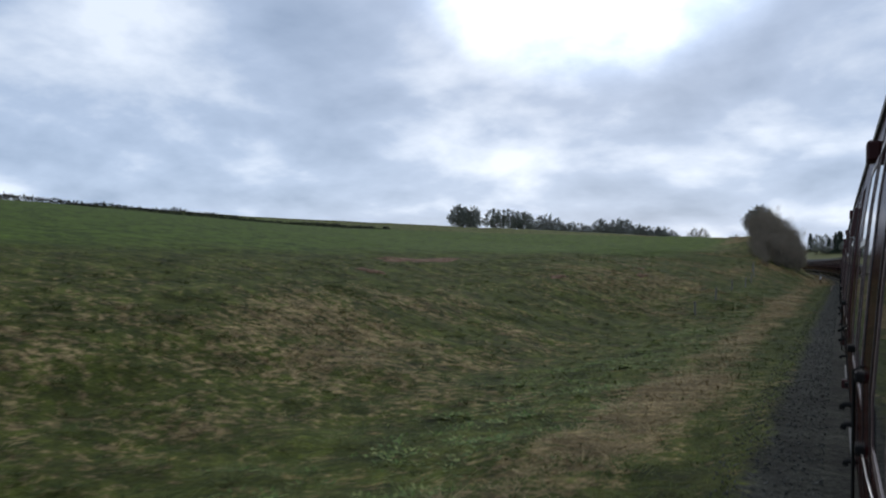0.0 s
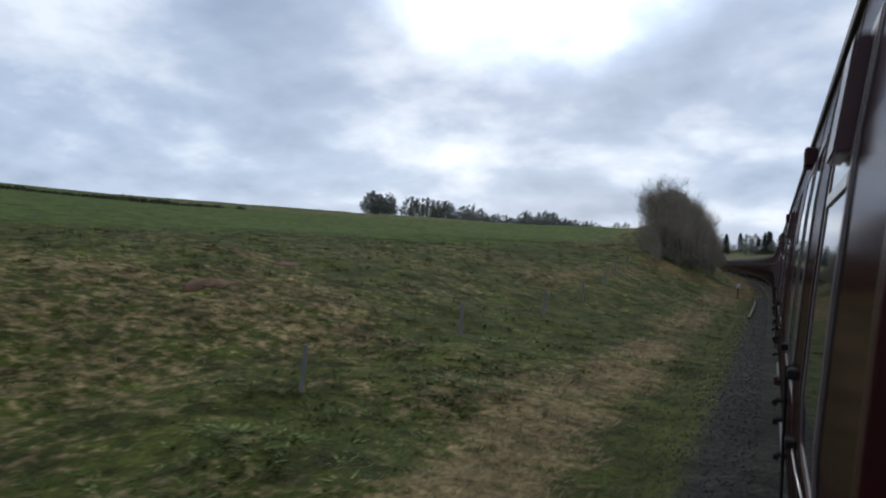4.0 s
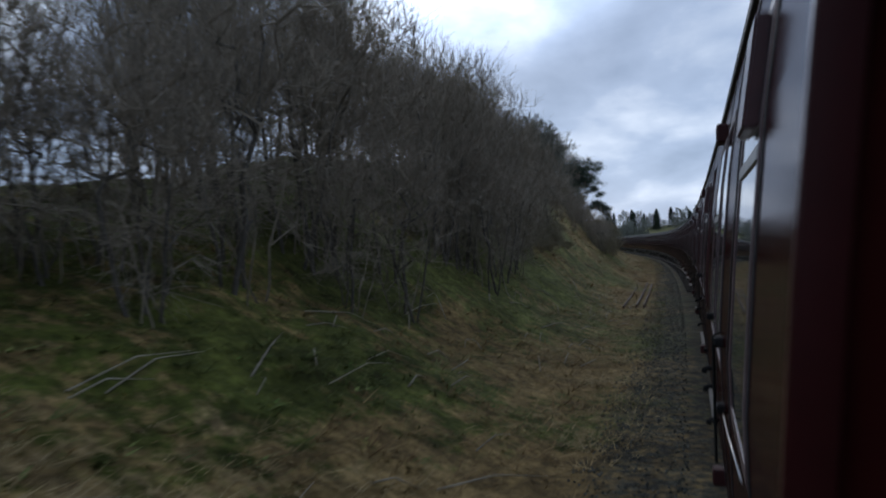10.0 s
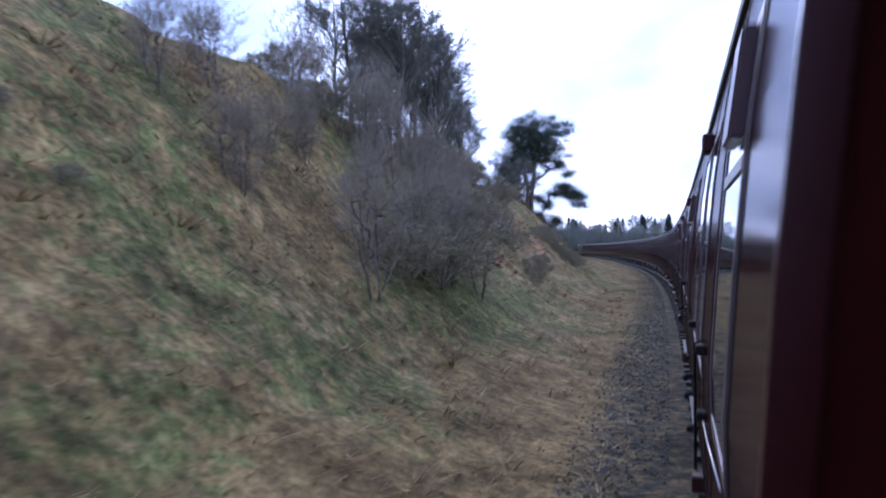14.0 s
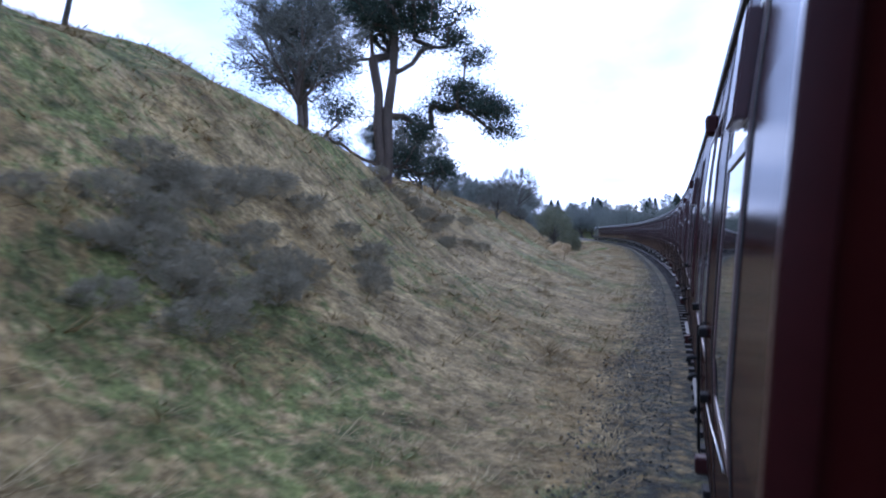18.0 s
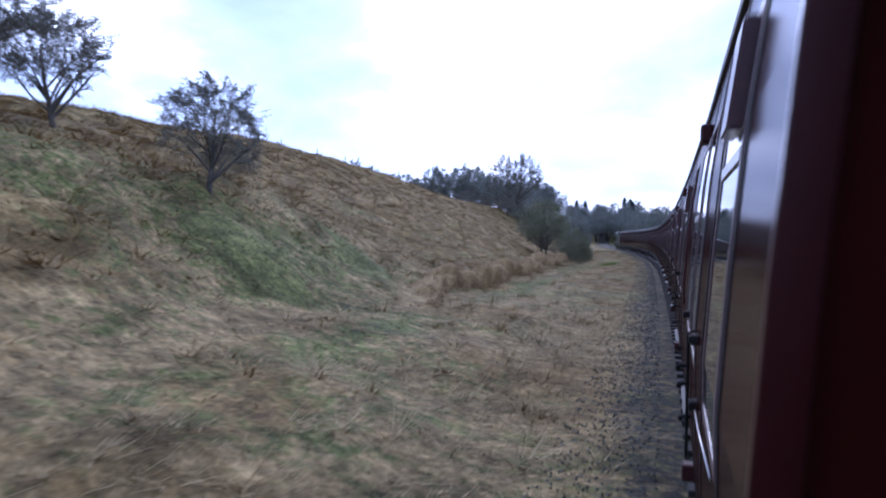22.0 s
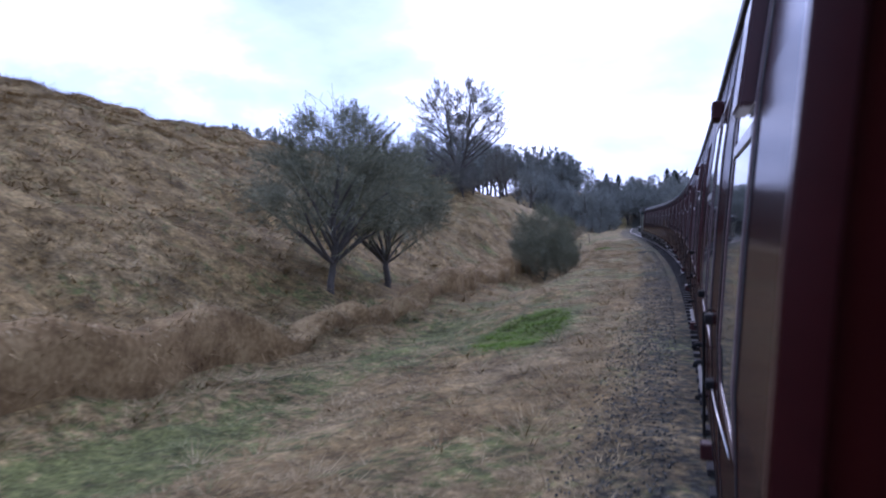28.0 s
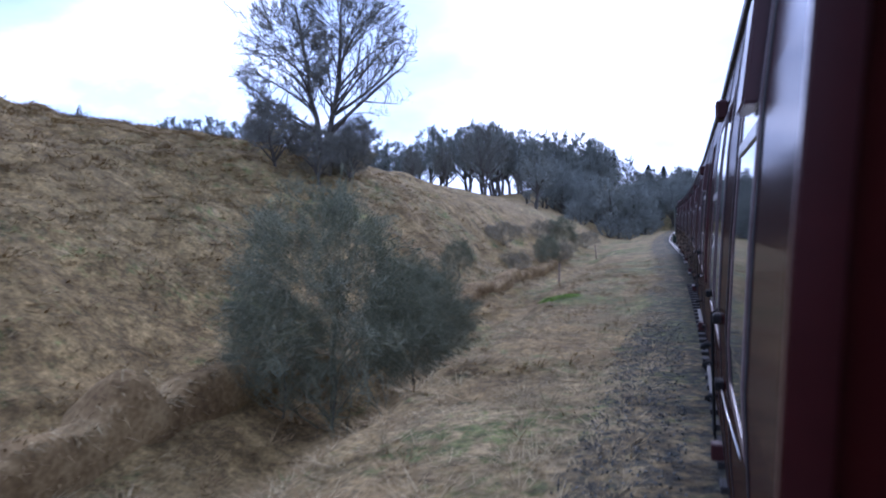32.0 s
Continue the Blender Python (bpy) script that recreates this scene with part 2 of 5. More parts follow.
MAT_SLEEPER = shade("oiled_sleeper", [(0.018, 0.015, 0.013), (0.05, 0.042, 0.036)], 5, 0.9, bump=0.4)
MAT_ROOF = shade("roof_paint", [(0.025, 0.025, 0.026), (0.05, 0.05, 0.05)], 2.0, 0.9, spec=0.1)
MAT_BLACK = shade("black_iron", [(0.012, 0.012, 0.013), (0.035, 0.033, 0.032)], 6, 0.55)
MAT_RUST = shade("rusty_iron", [(0.04, 0.022, 0.014), (0.11, 0.062, 0.038)], 8, 0.8, bump=0.3)
MAT_RAIL = shade("worn_steel", [(0.10, 0.075, 0.06), (0.2, 0.18, 0.16)], 6, 0.6, metal=0.3)
MAT_CREAM = shade("window_frame_metal", [(0.42, 0.40, 0.38), (0.55, 0.53, 0.5)], 5, 0.35, metal=0.6)
MAT_SEAL = shade("rubber_seal", [(0.01, 0.01, 0.01), (0.02, 0.02, 0.02)], 5, 0.6)
MAT_INSIDE = shade("coach_interior", [(0.06, 0.035, 0.02), (0.10, 0.06, 0.035)], 3, 0.5)
MAT_BARK = shade("grey_bark", [(0.04, 0.034, 0.027), (0.08, 0.069, 0.054), (0.125, 0.108, 0.087)], 3, 0.95, bump=0.5, bump_scale=18, stretch=(1, 1, 0.3))
MAT_TWIG = shade("bare_twigs", [(0.085, 0.082, 0.064), (0.18, 0.172, 0.135)], 2, 0.95, island=0.3)
MAT_THICKET = shade("thicket_twigs", [(0.14, 0.113, 0.082), (0.30, 0.247, 0.182)], 1.2, 0.95, island=0.3)
MAT_BRAMBLE = shade("bramble_stems", [(0.15, 0.128, 0.08), (0.31, 0.262, 0.165)], 1.2, 0.95, island=0.3)
# far crowns: twig colour lightened and cooled to stand for haze
MAT_FAR = shade("far_twigs", [(0.13, 0.138, 0.115), (0.25, 0.26, 0.215)], 0.5, 0.95, island=0.3)
MAT_DEADWOOD = shade("pale_deadwood", [(0.22, 0.185, 0.135), (0.4, 0.345, 0.26)], 5, 0.9)
MAT_ENGINE = shade("dark_green_engine", [(0.012, 0.028, 0.018), (0.025, 0.045, 0.03)], 3, 0.35, coat=0.3)
MAT_FITTING = shade("maroon_fitting", [(0.03, 0.008, 0.008), (0.05, 0.013, 0.013)], 6, 0.6, spec=0.2)
MAT_MATT = shade("matt_black_iron", [(0.008, 0.008, 0.008), (0.02, 0.019, 0.018)], 6, 0.8, spec=0.15)
MAT_PINE_BARK = shade("pine_bark", [(0.07, 0.052, 0.04), (0.14, 0.103, 0.076)], 3, 0.95, bump=0.6, bump_scale=14, stretch=(1, 1, 0.4))
MAT_NEEDLE = shade("pine_needles", [(0.022, 0.036, 0.026), (0.06, 0.082, 0.055)], 1.5, 0.85, island=0.4, spec=0.2)
MAT_CONIFER = shade("dark_conifer", [(0.014, 0.022, 0.017), (0.04, 0.055, 0.036)], 0.6, 0.9, island=0.4, spec=0.2)
MAT_LICHEN = shade("lichen_twigs", [(0.10, 0.102, 0.06), (0.225, 0.222, 0.13)], 1.5, 0.95, island=0.4)
MAT_GORSE = shade("willow_green", [(0.07, 0.078, 0.04), (0.165, 0.17, 0.088)], 2, 0.9, island=0.5, spec=0.2)
MAT_GRASS = shade("green_blades", [(0.04, 0.058, 0.012), (0.082, 0.112, 0.025), (0.165, 0.165, 0.055)], 0.8, 0.85, island=0.28, spec=0.2)
MAT_SAGE = shade("sage_blades", [(0.07, 0.08, 0.022), (0.14, 0.148, 0.052), (0.25, 0.24, 0.105)], 0.8, 0.9, island=0.28, spec=0.15)
MAT_STRAW = shade("straw_blades", [(0.13, 0.092, 0.04), (0.28, 0.203, 0.098), (0.46, 0.35, 0.18)], 0.9, 0.9, island=0.25, spec=0.15)
MAT_BRACKEN = shade("dead_bracken", [(0.12, 0.074, 0.033), (0.225, 0.144, 0.064), (0.36, 0.249, 0.115)], 0.9, 0.95, island=0.25, spec=0.1)
MAT_ROCK = shade("red_sandstone", [(0.025, 0.016, 0.010), (0.18, 0.08, 0.023), (0.31, 0.165, 0.06)], 2.2, 0.9, bump=0.8, bump_scale=9)
MAT_POST = shade("weathered_wood", [(0.12, 0.11, 0.095), (0.27, 0.25, 0.22)], 5, 0.9, bump=0.4, stretch=(1, 1, 0.2))
MAT_TIMBER = shade("old_timber", [(0.15, 0.10, 0.065), (0.34, 0.25, 0.17)], 5, 0.9, bump=0.4)
MAT_WEED = shade("weed_leaves", [(0.055, 0.10, 0.014), (0.105, 0.18, 0.03), (0.26, 0.28, 0.08)], 1.2, 0.75, island=0.4, spec=0.3)
MAT_HEDGE = shade("hedge_twigs", [(0.018, 0.02, 0.012), (0.05, 0.05, 0.03)], 0.6, 0.95, island=0.4)
MAT_WHITE = shade("white_paint", [(0.62, 0.63, 0.64), (0.8, 0.8, 0.8)], 6, 0.5)
MAT_MOSS = shade("bright_moss", [(0.06, 0.105, 0.008), (0.13, 0.20, 0.016)], 3, 0.9, bump=0.6, bump_scale=30, spec=0.2)
MAT_SOIL = shade("bare_soil", [(0.055, 0.03, 0.018), (0.15, 0.085, 0.05), (0.25, 0.16, 0.10)], 1.6, 0.95, bump=0.7, bump_scale=14, spec=0.1)
MAT_STONE = shade("ballast_stone", [(0.038, 0.038, 0.031), (0.075, 0.074, 0.06), (0.13, 0.126, 0.105)], 3, 0.9, island=0.6)


def glass_material():
    m = bpy.data.materials.new("window_glass")
    m.use_nodes = True
    p = m.node_tree.nodes["Principled BSDF"]
    p.inputs["Base Color"].default_value = (0.02, 0.022, 0.022, 1)
    p.inputs["Roughness"].default_value = 0.03
    p.inputs["Specular IOR Level"].default_value = 0.4
    return m


MAT_GLASS = glass_material()

# ---- building helpers ----


def mesh_of(name, verts, faces, material, smooth=False):
    me = bpy.data.meshes.new(name)
    me.from_pydata([tuple(v) for v in verts], [], [tuple(f) for f in faces])
    if material:
        me.materials.append(material)
    if smooth:
        me.polygons.foreach_set("use_smooth", [True] * len(me.polygons))
    me.update()
    return me


def fast_mesh(name, verts, faces, material, smooth=False):
    """verts (n,3) and faces (m,k) as arrays; all faces have k corners."""
    me = bpy.data.meshes.new(name)
    verts, faces = np.asarray(verts, np.float32), np.asarray(faces, np.int32)
    k = faces.shape[1]
    me.vertices.add(len(verts))
    me.vertices.foreach_set("co", verts.ravel())
    me.loops.add(faces.size)
    me.loops.foreach_set("vertex_index", faces.ravel())
    me.polygons.add(len(faces))
    me.polygons.foreach_set("loop_start", np.arange(0, faces.size, k, dtype=np.int32))
    me.polygons.foreach_set("use_smooth", np.full(len(faces), smooth))
    me.materials.append(material)
    me.update(calc_edges=True)
    return me


def part(name, me, parent, label="", at=None):
    ob = new(name, me)
    ob.parent = parent
    if at is not None:
        ob.matrix_local = at
    if label:
        tagged(ob, label)
    return ob


def boxes_mesh(name, material, boxes, bevel=0.006):
    """One mesh of bevelled boxes, each (x0, x1, y0, y1, z0, z1)."""
    bm = bmesh.new()
    for x0, x1, y0, y1, z0, z1 in boxes:
        m = Matrix.Translation(((x0 + x1) / 2, (y0 + y1) / 2, (z0 + z1) / 2)) @ Matrix.Diagonal((x1 - x0, y1 - y0, z1 - z0, 1))
        bmesh.ops.create_cube(bm, size=1, matrix=m)
    if bevel:
        bmesh.ops.bevel(bm, geom=bm.edges[:], offset=bevel, segments=1, affect="EDGES", clamp_overlap=True)
    me = bpy.data.meshes.new(name)
    bm.to_mesh(me)
    bm.free()
    me.materials.append(material)
    return me


def rod_mesh(name, material, pts, radius, sides=8):
    """A round rod along the points."""
    bm = bmesh.new()
    rings = []
    for i, p in enumerate(pts):
        p = Vector(p)
        way = (Vector(pts[min(i + 1, len(pts) - 1)]) - Vector(pts[max(i - 1, 0)])).normalized()
        side = way.orthogonal().normalized()
        other = way.cross(side)
        r = radius[i] if isinstance(radius, (list, tuple)) else radius
        rings.append([bm.verts.new(p + r * (math.cos(2 * math.pi * k / sides) * side + math.sin(2 * math.pi * k / sides) * other)) for k in range(sides)])
    for a, b in zip(rings, rings[1:]):
        for k in range(sides):
            bm.faces.new((a[k], a[(k + 1) % sides], b[(k + 1) % sides], b[k]))
    bm.faces.new(rings[0][::-1])
    bm.faces.new(rings[-1])
    bmesh.ops.recalc_face_normals(bm, faces=bm.faces[:])
    me = bpy.data.meshes.new(name)
    bm.to_mesh(me)
    bm.free()
    me.materials.append(material)
    me.polygons.foreach_set("use_smooth", [True] * len(me.polygons))
    return me


# ---- the ground: cross sections of the land along the line ----
U_LEFT = np.array([1.0, 1.6, 2.5, 4, 5, 6, 8, 10, 13, 17, 24, 35, 60, 120, 250, 600])
SECTIONS = [
    (-400, [-0.22, -0.4, -0.45, -0.6, -0.75, -0.9, -1.15, -1.25, -0.9, 0.2, 2, 3.3, 5.9, 10.6, 18, 23]),
    (40, [-0.22, -0.4, -0.45, -0.6, -0.75, -0.9, -1.15, -1.2, -0.7, 0.5, 2, 3.3, 5.9, 10.6, 18, 23]),
    (60, [-0.22, -0.35, -0.25, -0.1, 0.02, 0.15, 0.5, 0.9, 1.5, 2.1, 2.6, 3.4, 5.6, 10.4, 18, 23]),
    (85, [-0.22, -0.3, -0.1, 0.3, 0.6, 0.9, 1.5, 2, 2.5, 2.9, 3.2, 3.8, 5.8, 10.4, 18, 23]),
    (105, [-0.22, -0.25, -0.05, 0.5, 0.9, 1.3, 2.1, 2.8, 3.3, 3.6, 3.8, 4.2, 5.6, 9.8, 17, 23]),
    (130, [-0.22, -0.22, -0.15, 0.4, 1.25, 2.1, 4.5, 5.9, 6.1, 5, 4.8, 5.4, 6.5, 9.3, 16, 22]),
    (150, [-0.22, -0.22, -0.1, 0.5, 1.5, 2.5, 5.2, 7.2, 7.7, 7, 6.4, 6.6, 7.3, 9.3, 16, 22]),
    (178, [-0.22, -0.22, -0.1, 0.5, 1.1, 1.7, 3.5, 6, 7.9, 8.3, 8.2, 8.4, 8.6, 9.8, 16, 22]),
    (198, [-0.22, -0.22, -0.1, 0.4, 0.95, 1.5, 3.4, 5.7, 7.1, 7.9, 8, 8.4, 9.2, 10, 18, 23]),
    (204, [-0.22, -0.22, -0.1, 0.35, 0.8, 1.25, 2.85, 5.2, 6.8, 7.55, 7.7, 8, 9.15, 10.5, 19, 24.5]),
    (211, [-0.22, -0.22, -0.1, 0.3, 0.65, 1, 2.3, 3.8, 5.3, 6.3, 7, 7.6, 9.1, 11, 20, 26]),
    (226, [-0.22, -0.25, -0.15, 0.2, 0.55, 0.9, 1.6, 2.8, 4.2, 5.9, 7.1, 8.2, 9.5, 11.5, 20, 26]),
    (240, [-0.22, -0.25, -0.2, 0.1, 0.25, 0.4, 0.7, 1.8, 4, 5.5, 7.3, 8.8, 10.2, 12, 20, 26]),
    (262, [-0.22, -0.3, -0.25, -0.1, -0.15, -0.2, -0.2, 0.4, 2, 4.1, 7.4, 9.9, 11.8, 13.5, 20, 26]),
    (290, [-0.22, -0.35, -0.38, -0.45, -0.53, -0.6, -0.8, -0.6, 0.4, 2.7, 6.6, 10.9, 13, 15, 20, 26]),
    (311, [-0.22, -0.35, -0.42, -0.52, -0.66, -0.95, -1.25, -0.9, 0.1, 2.4, 6.6, 10.9, 13, 15, 20, 26]),
    (340, [-0.22, -0.35, -0.4, -0.48, -0.72, -1.7, -2.6, -2.2, -0.8, 1.8, 5.8, 10.2, 11.7, 15, 20, 26]),
    (375, [-0.22, -0.35, -0.4, -0.5, -0.75, -1.45, -1.95, -1.5, 0.2, 4.2, 7.8, 9.8, 10.8, 14, 20, 26]),
    (410, [-0.22, -0.4, -0.5, -0.7, -0.85, -1, -0.6, 0.3, 2.2, 4.6, 6.9, 9, 10.4, 14, 20, 26]),
    (450, [-0.22, -0.3, -0.3, -0.4, -0.45, -0.5, -0.3, 0.2, 1.5, 3, 5.5, 8, 10, 14, 20, 26]),
    (3000, [-0.22, -0.3, -0.3, -0.4, -0.45, -0.5, -0.3, 0.2, 1.5, 3, 5.5, 8, 10, 14, 20, 26])]
U_RIGHT = np.array([-600, -300, -150, -60, -12, -4.8, -4.1, 1.0])
Z_RIGHT = np.array([16.0, 11.0, 4.0, 0.3, -0.9, -0.55, -0.22, -0.22])
SECTION_S = np.array([row[0] for row in SECTIONS], float)
SECTION_Z = np.array([row[1] for row in SECTIONS])


def rough_noise(x, y, scale, seed):
    """Smooth value noise on arrays."""
    rng = np.random.RandomState(seed)
    table = rng.rand(256, 256)
    x, y = np.asarray(x) / scale + 1000.0, np.asarray(y) / scale + 1000.0
    i, j = np.floor(x).astype(int), np.floor(y).astype(int)
    f, g = x - i, y - j
    f, g = f * f * (3 - 2 * f), g * g * (3 - 2 * g)
    i, j, i1, j1 = i % 256, j % 256, (i + 1) % 256, (j + 1) % 256
    return (table[i, j] * (1 - f) + table[i1, j] * f) * (1 - g) + (table[i, j1] * (1 - f) + table[i1, j1] * f) * g - 0.5


def ramp01(v, a, b):
    return np.clip((v - a) / (b - a), 0, 1)


def field_share(s, u):
    """Where the smooth pasture above the bank begins: 0 on the rough bank, 1 on the pasture."""
    start = np.interp(s, [0, 45, 70, 95, 120, 200], [26, 28, 24, 16.5, 16, 18])
    return ramp01(u + 5 * rough_noise(s, u, 7, 51), start, start + 5) * (1 - ramp01(s, 190, 225))


def land(s, u):
    """Height of the ground s along and u to the left of the line (arrays of one shape)."""
    s, u = np.broadcast_arrays(np.asarray(s, float), np.asarray(u, float))
    i = np.clip(np.searchsorted(SECTION_S, s) - 1, 0, len(SECTION_S) - 2)
    f = np.clip((s - SECTION_S[i]) / (SECTION_S[i + 1] - SECTION_S[i]), 0, 1)
    f = f * f * (3 - 2 * f)
    j = np.clip(np.searchsorted(U_LEFT, u) - 1, 0, len(U_LEFT) - 2)
    g = np.clip((u - U_LEFT[j]) / (U_LEFT[j + 1] - U_LEFT[j]), 0, 1)
    left = (SECTION_Z[i, j] * (1 - g) + SECTION_Z[i, j + 1] * g) * (1 - f) + (SECTION_Z[i + 1, j] * (1 - g) + SECTION_Z[i + 1, j + 1] * g) * f
    z = np.where(u > 1.0, left, np.interp(u, U_RIGHT, Z_RIGHT))
    z = z + np.where(u < 0, 14 * np.clip((s - 420) / 380, 0, 1) * np.clip((-u - 6) / 60, 0, 1), 0)
    z = z + 9 * np.clip((s - 485) / 75, 0, 1) * np.clip((50 - u) / 15, 0, 1) * np.clip((u + 40) / 20, 0, 1)
    calm = np.clip((np.abs(u + 1.5) - 3.2) / 3.0, 0, 1)
    hill = ramp01(s, 205, 245) * ramp01(u, 7, 11)
    lumps = (0.30 + 0.35 * hill) * rough_noise(s, u, 2.1, 3) + (0.24 + 0.2 * hill) * rough_noise(s, u, 0.9, 4) + 0.5 * rough_noise(s, u, 9, 5)
    tame = 1 - 0.3 * np.clip((95 - s) / 20, 0, 1) - 0.5 * field_share(s, u)
    return z + calm * lumps * tame


def spot(s, u, sink=0.0):
    x, y, turn = on_line(s, u)
    return Vector((float(x), float(y), float(land(s, u)) - sink))


def cover(s, u):
    """How much straw, dead bracken and ballast stone lies at a place; about 0.5 is the edge of a patch."""
    s, u = np.broadcast_arrays(np.asarray(s, float), np.asarray(u, float))
    cut, slope, hill = ramp01(s, 94, 112), ramp01(s, 190, 215), ramp01(s, 232, 258)
    verge = np.interp(u, [1.1, 2.0, 2.7, 3.6, 4.4, 5.2, 7.5, 10, 17, 26], [0.24, 0.32, 0.60, 0.58, 0.34, 0.26, 0.26, 0.36, 0.38, 0.26])
    straw = verge + (np.interp(u, [1, 4, 9, 20], [0.40, 0.33, 0.38, 0.45]) - verge) * cut
    straw = straw + 0.1 * ramp01(s, 138, 152) * (1 - slope)
    straw = straw + (0.61 - straw) * slope
    straw = straw + (np.interp(u, [1, 5, 8, 20, 40], [0.54, 0.52, 0.48, 0.58, 0.56]) - straw) * hill
    brown = np.interp(u, [1, 4, 8, 18], [0.1, 0.22, 0.18, 0.02]) + 0.2 * ramp01(s, 66, 80) * (u < 10)
    brown = brown + (np.interp(u, [1, 2, 4, 7, 14], [0.5, 0.55, 0.36, 0.46, 0.4]) - brown) * cut
    brown = brown + (np.interp(u, [1, 4, 10], [0.42, 0.36, 0.36]) - brown) * slope
    brown = brown + (np.interp(u, [1, 4, 8, 12, 40], [0.42, 0.45, 0.52, 0.62, 0.62]) - brown) * hill
    hollow = 0.8 * np.exp(-((s - 244.5) / 6) ** 2 - ((u - 9.8) / 2.0) ** 2) + 0.5 * np.exp(-((s - 252) / 20) ** 2 - ((u - 5.9) / 0.6) ** 2) + 0.35 * np.exp(-((u - 7.6) / 0.9) ** 2) * ramp01(s, 282, 292) * (1 - ramp01(s, 330, 345))
    moss = 1.3 * np.exp(-((s - 305.4) / 3.7) ** 4 - ((u - 4.1) / 1.15) ** 4) + 1.1 * np.exp(-((s - 352) / 1.6) ** 4 - ((u - 4.2) / 0.6) ** 4)
    hollow = hollow + moss
    crest = np.exp(-((s - 182) / 22) ** 2 - ((u - 12) / 4) ** 2)
    litter = np.exp(-((s - 236) / 9) ** 2 - ((u - 5.0) / 2.2) ** 2) + 0.8 * np.exp(-((s - 193) / 6) ** 2 - ((u - 6.5) / 2.2) ** 2) + 0.6 * np.exp(-((s - 150) / 14) ** 2 - ((u - 2.0) / 1.2) ** 2)
    brown = brown + 0.22 * litter
    dead = np.exp(-((s - 102) / 6) ** 2 - ((u - 7.5) / 2.6) ** 2)
    brown = brown + 0.35 * dead
    lush = np.exp(-((s - 98) / 8) ** 2) * ramp01(u, 4, 6) + 1.8 * np.exp(-((s - 120) / 13) ** 4) * ramp01(u, 3.2, 5.5)
    straw, brown = straw - 0.16 * lush, brown - 0.1 * lush
    pale = np.exp(-((s - 203) / 15) ** 2) * (u > 2)
    straw, brown = straw + 0.10 * pale, brown - 0.14 * pale
    straw, brown = straw - 0.45 * hollow - 0.12 * crest, brown - 0.5 * hollow - 0.12 * crest
    wild = np.clip((26 - u) / 10, 0.35, 1) * (0.65 + 0.35 * cut)
    straw = straw + wild * (0.38 * rough_noise(s, u, 2.6, 41) + 0.3 * rough_noise(s, u, 1.1, 42) + 0.25 * rough_noise(s, u, 7.5, 43))
    brown = brown + wild * (0.5 * rough_noise(s * 0.6, u, 1.6, 44) + 0.28 * rough_noise(s, u, 0.9, 45) + 0.4 * rough_noise(s * 0.7, u, 4.5, 46))
    field = field_share(s, u)
    straw, brown = straw - 0.55 * field, brown - 0.4 * field
    plain = ramp01(u, 45, 60)
    straw, brown = straw * (1 - plain) + 0.15 * plain, brown * (1 - plain) + 0.05 * plain
    brown, straw = np.where(u < -4.8, 0.1, brown), np.where(u < -4.8, 0.25, straw)
    edge = 0.92 - 0.35 * np.exp(-((s - 235) / 28) ** 2) + (0.2 + 0.4 * ramp01(s, 95, 130)) * rough_noise(s, 0 * u, 3.1, 8)
    stone = ramp01(edge - u, -0.3 - 0.5 * ramp01(s, 95, 130), 0.3 + 0.2 * ramp01(s, 95, 130)) * (u > -4.5)
    stone = np.where((s > 100) & (u > -0.3), np.minimum(stone, 0.62 - 0.06 * ramp01(s, 265, 300)), stone)
    return straw, brown, stone


def make_ground():
    s = np.concatenate([-np.geomspace(2500, 90, 14), np.arange(-80, -20, 4.0), np.arange(-20, 400, 0.6), np.arange(400, 520, 4.0), np.geomspace(530, 2600, 22)])
    u = np.concatenate([-np.geomspace(2500, 70, 14), [-60, -40, -25, -14, -9, -6.5, -5, -4.5, -4.0, -3, -1.5, 0, 0.4, 0.6, 0.8], np.arange(1.0, 14, 0.3), np.arange(14, 45, 0.7),
                        np.arange(45, 130, 8), np.geomspace(135, 2500, 24)])
    S, U = np.meshgrid(s, u, indexing="ij")
    X, Y, _ = on_line(S, U)
    Z = land(S, np.clip(U, -600, 600))
    verts = np.stack([X, Y, Z], -1).reshape(-1, 3)
    n, m = S.shape
    a = (np.arange(n - 1)[:, None] * m + np.arange(m - 1)[None]).ravel()
    faces = np.stack([a, a + 1, a + m + 1, a + m], -1)[:, ::-1]
    me = fast_mesh("ground", verts, faces, MAT_GROUND, smooth=True)
    for name, values in zip(("straw", "brown", "stone"), cover(S.ravel(), U.ravel())):
        at = me.attributes.new(name, "FLOAT", "POINT")
        at.data.foreach_set("value", values.astype(np.float32))
    at = me.attributes.new("field", "FLOAT", "POINT")
    at.data.foreach_set("value", field_share(S.ravel(), U.ravel()).astype(np.float32))
    at = me.attributes.new("rank", "FLOAT", "POINT")
    at.data.foreach_set("value", (0.85 * ramp01(S.ravel(), 104, 125)).astype(np.float32))
    tagged(new("ground", me), "rough meadow, dead grass and ballast beside the railway line", "ground", kind="structure")


make_ground()

# ---- the train ----
SIDE = [(1.0, 0.15), (1.3, 0.12), (1.7, 0.095), (2.1, 0.09), (2.4, 0.11), (2.7, 0.138), (3.0, 0.18), (3.25, 0.225)]
ROOF = [(3.25, 0.225), (3.3, 0.245), (3.42, 0.36), (3.55, 0.58), (3.66, 0.9), (3.72, 1.25), (3.74, 1.51)]
WIDE = 3.02                      # twice the middle of the coach, counted from the ride's line
BAY = SPEED / 2                  # four bays to a coach


def side_x(z):
    return float(np.interp(z, [p[0] for p in SIDE], [p[1] for p in SIDE]))


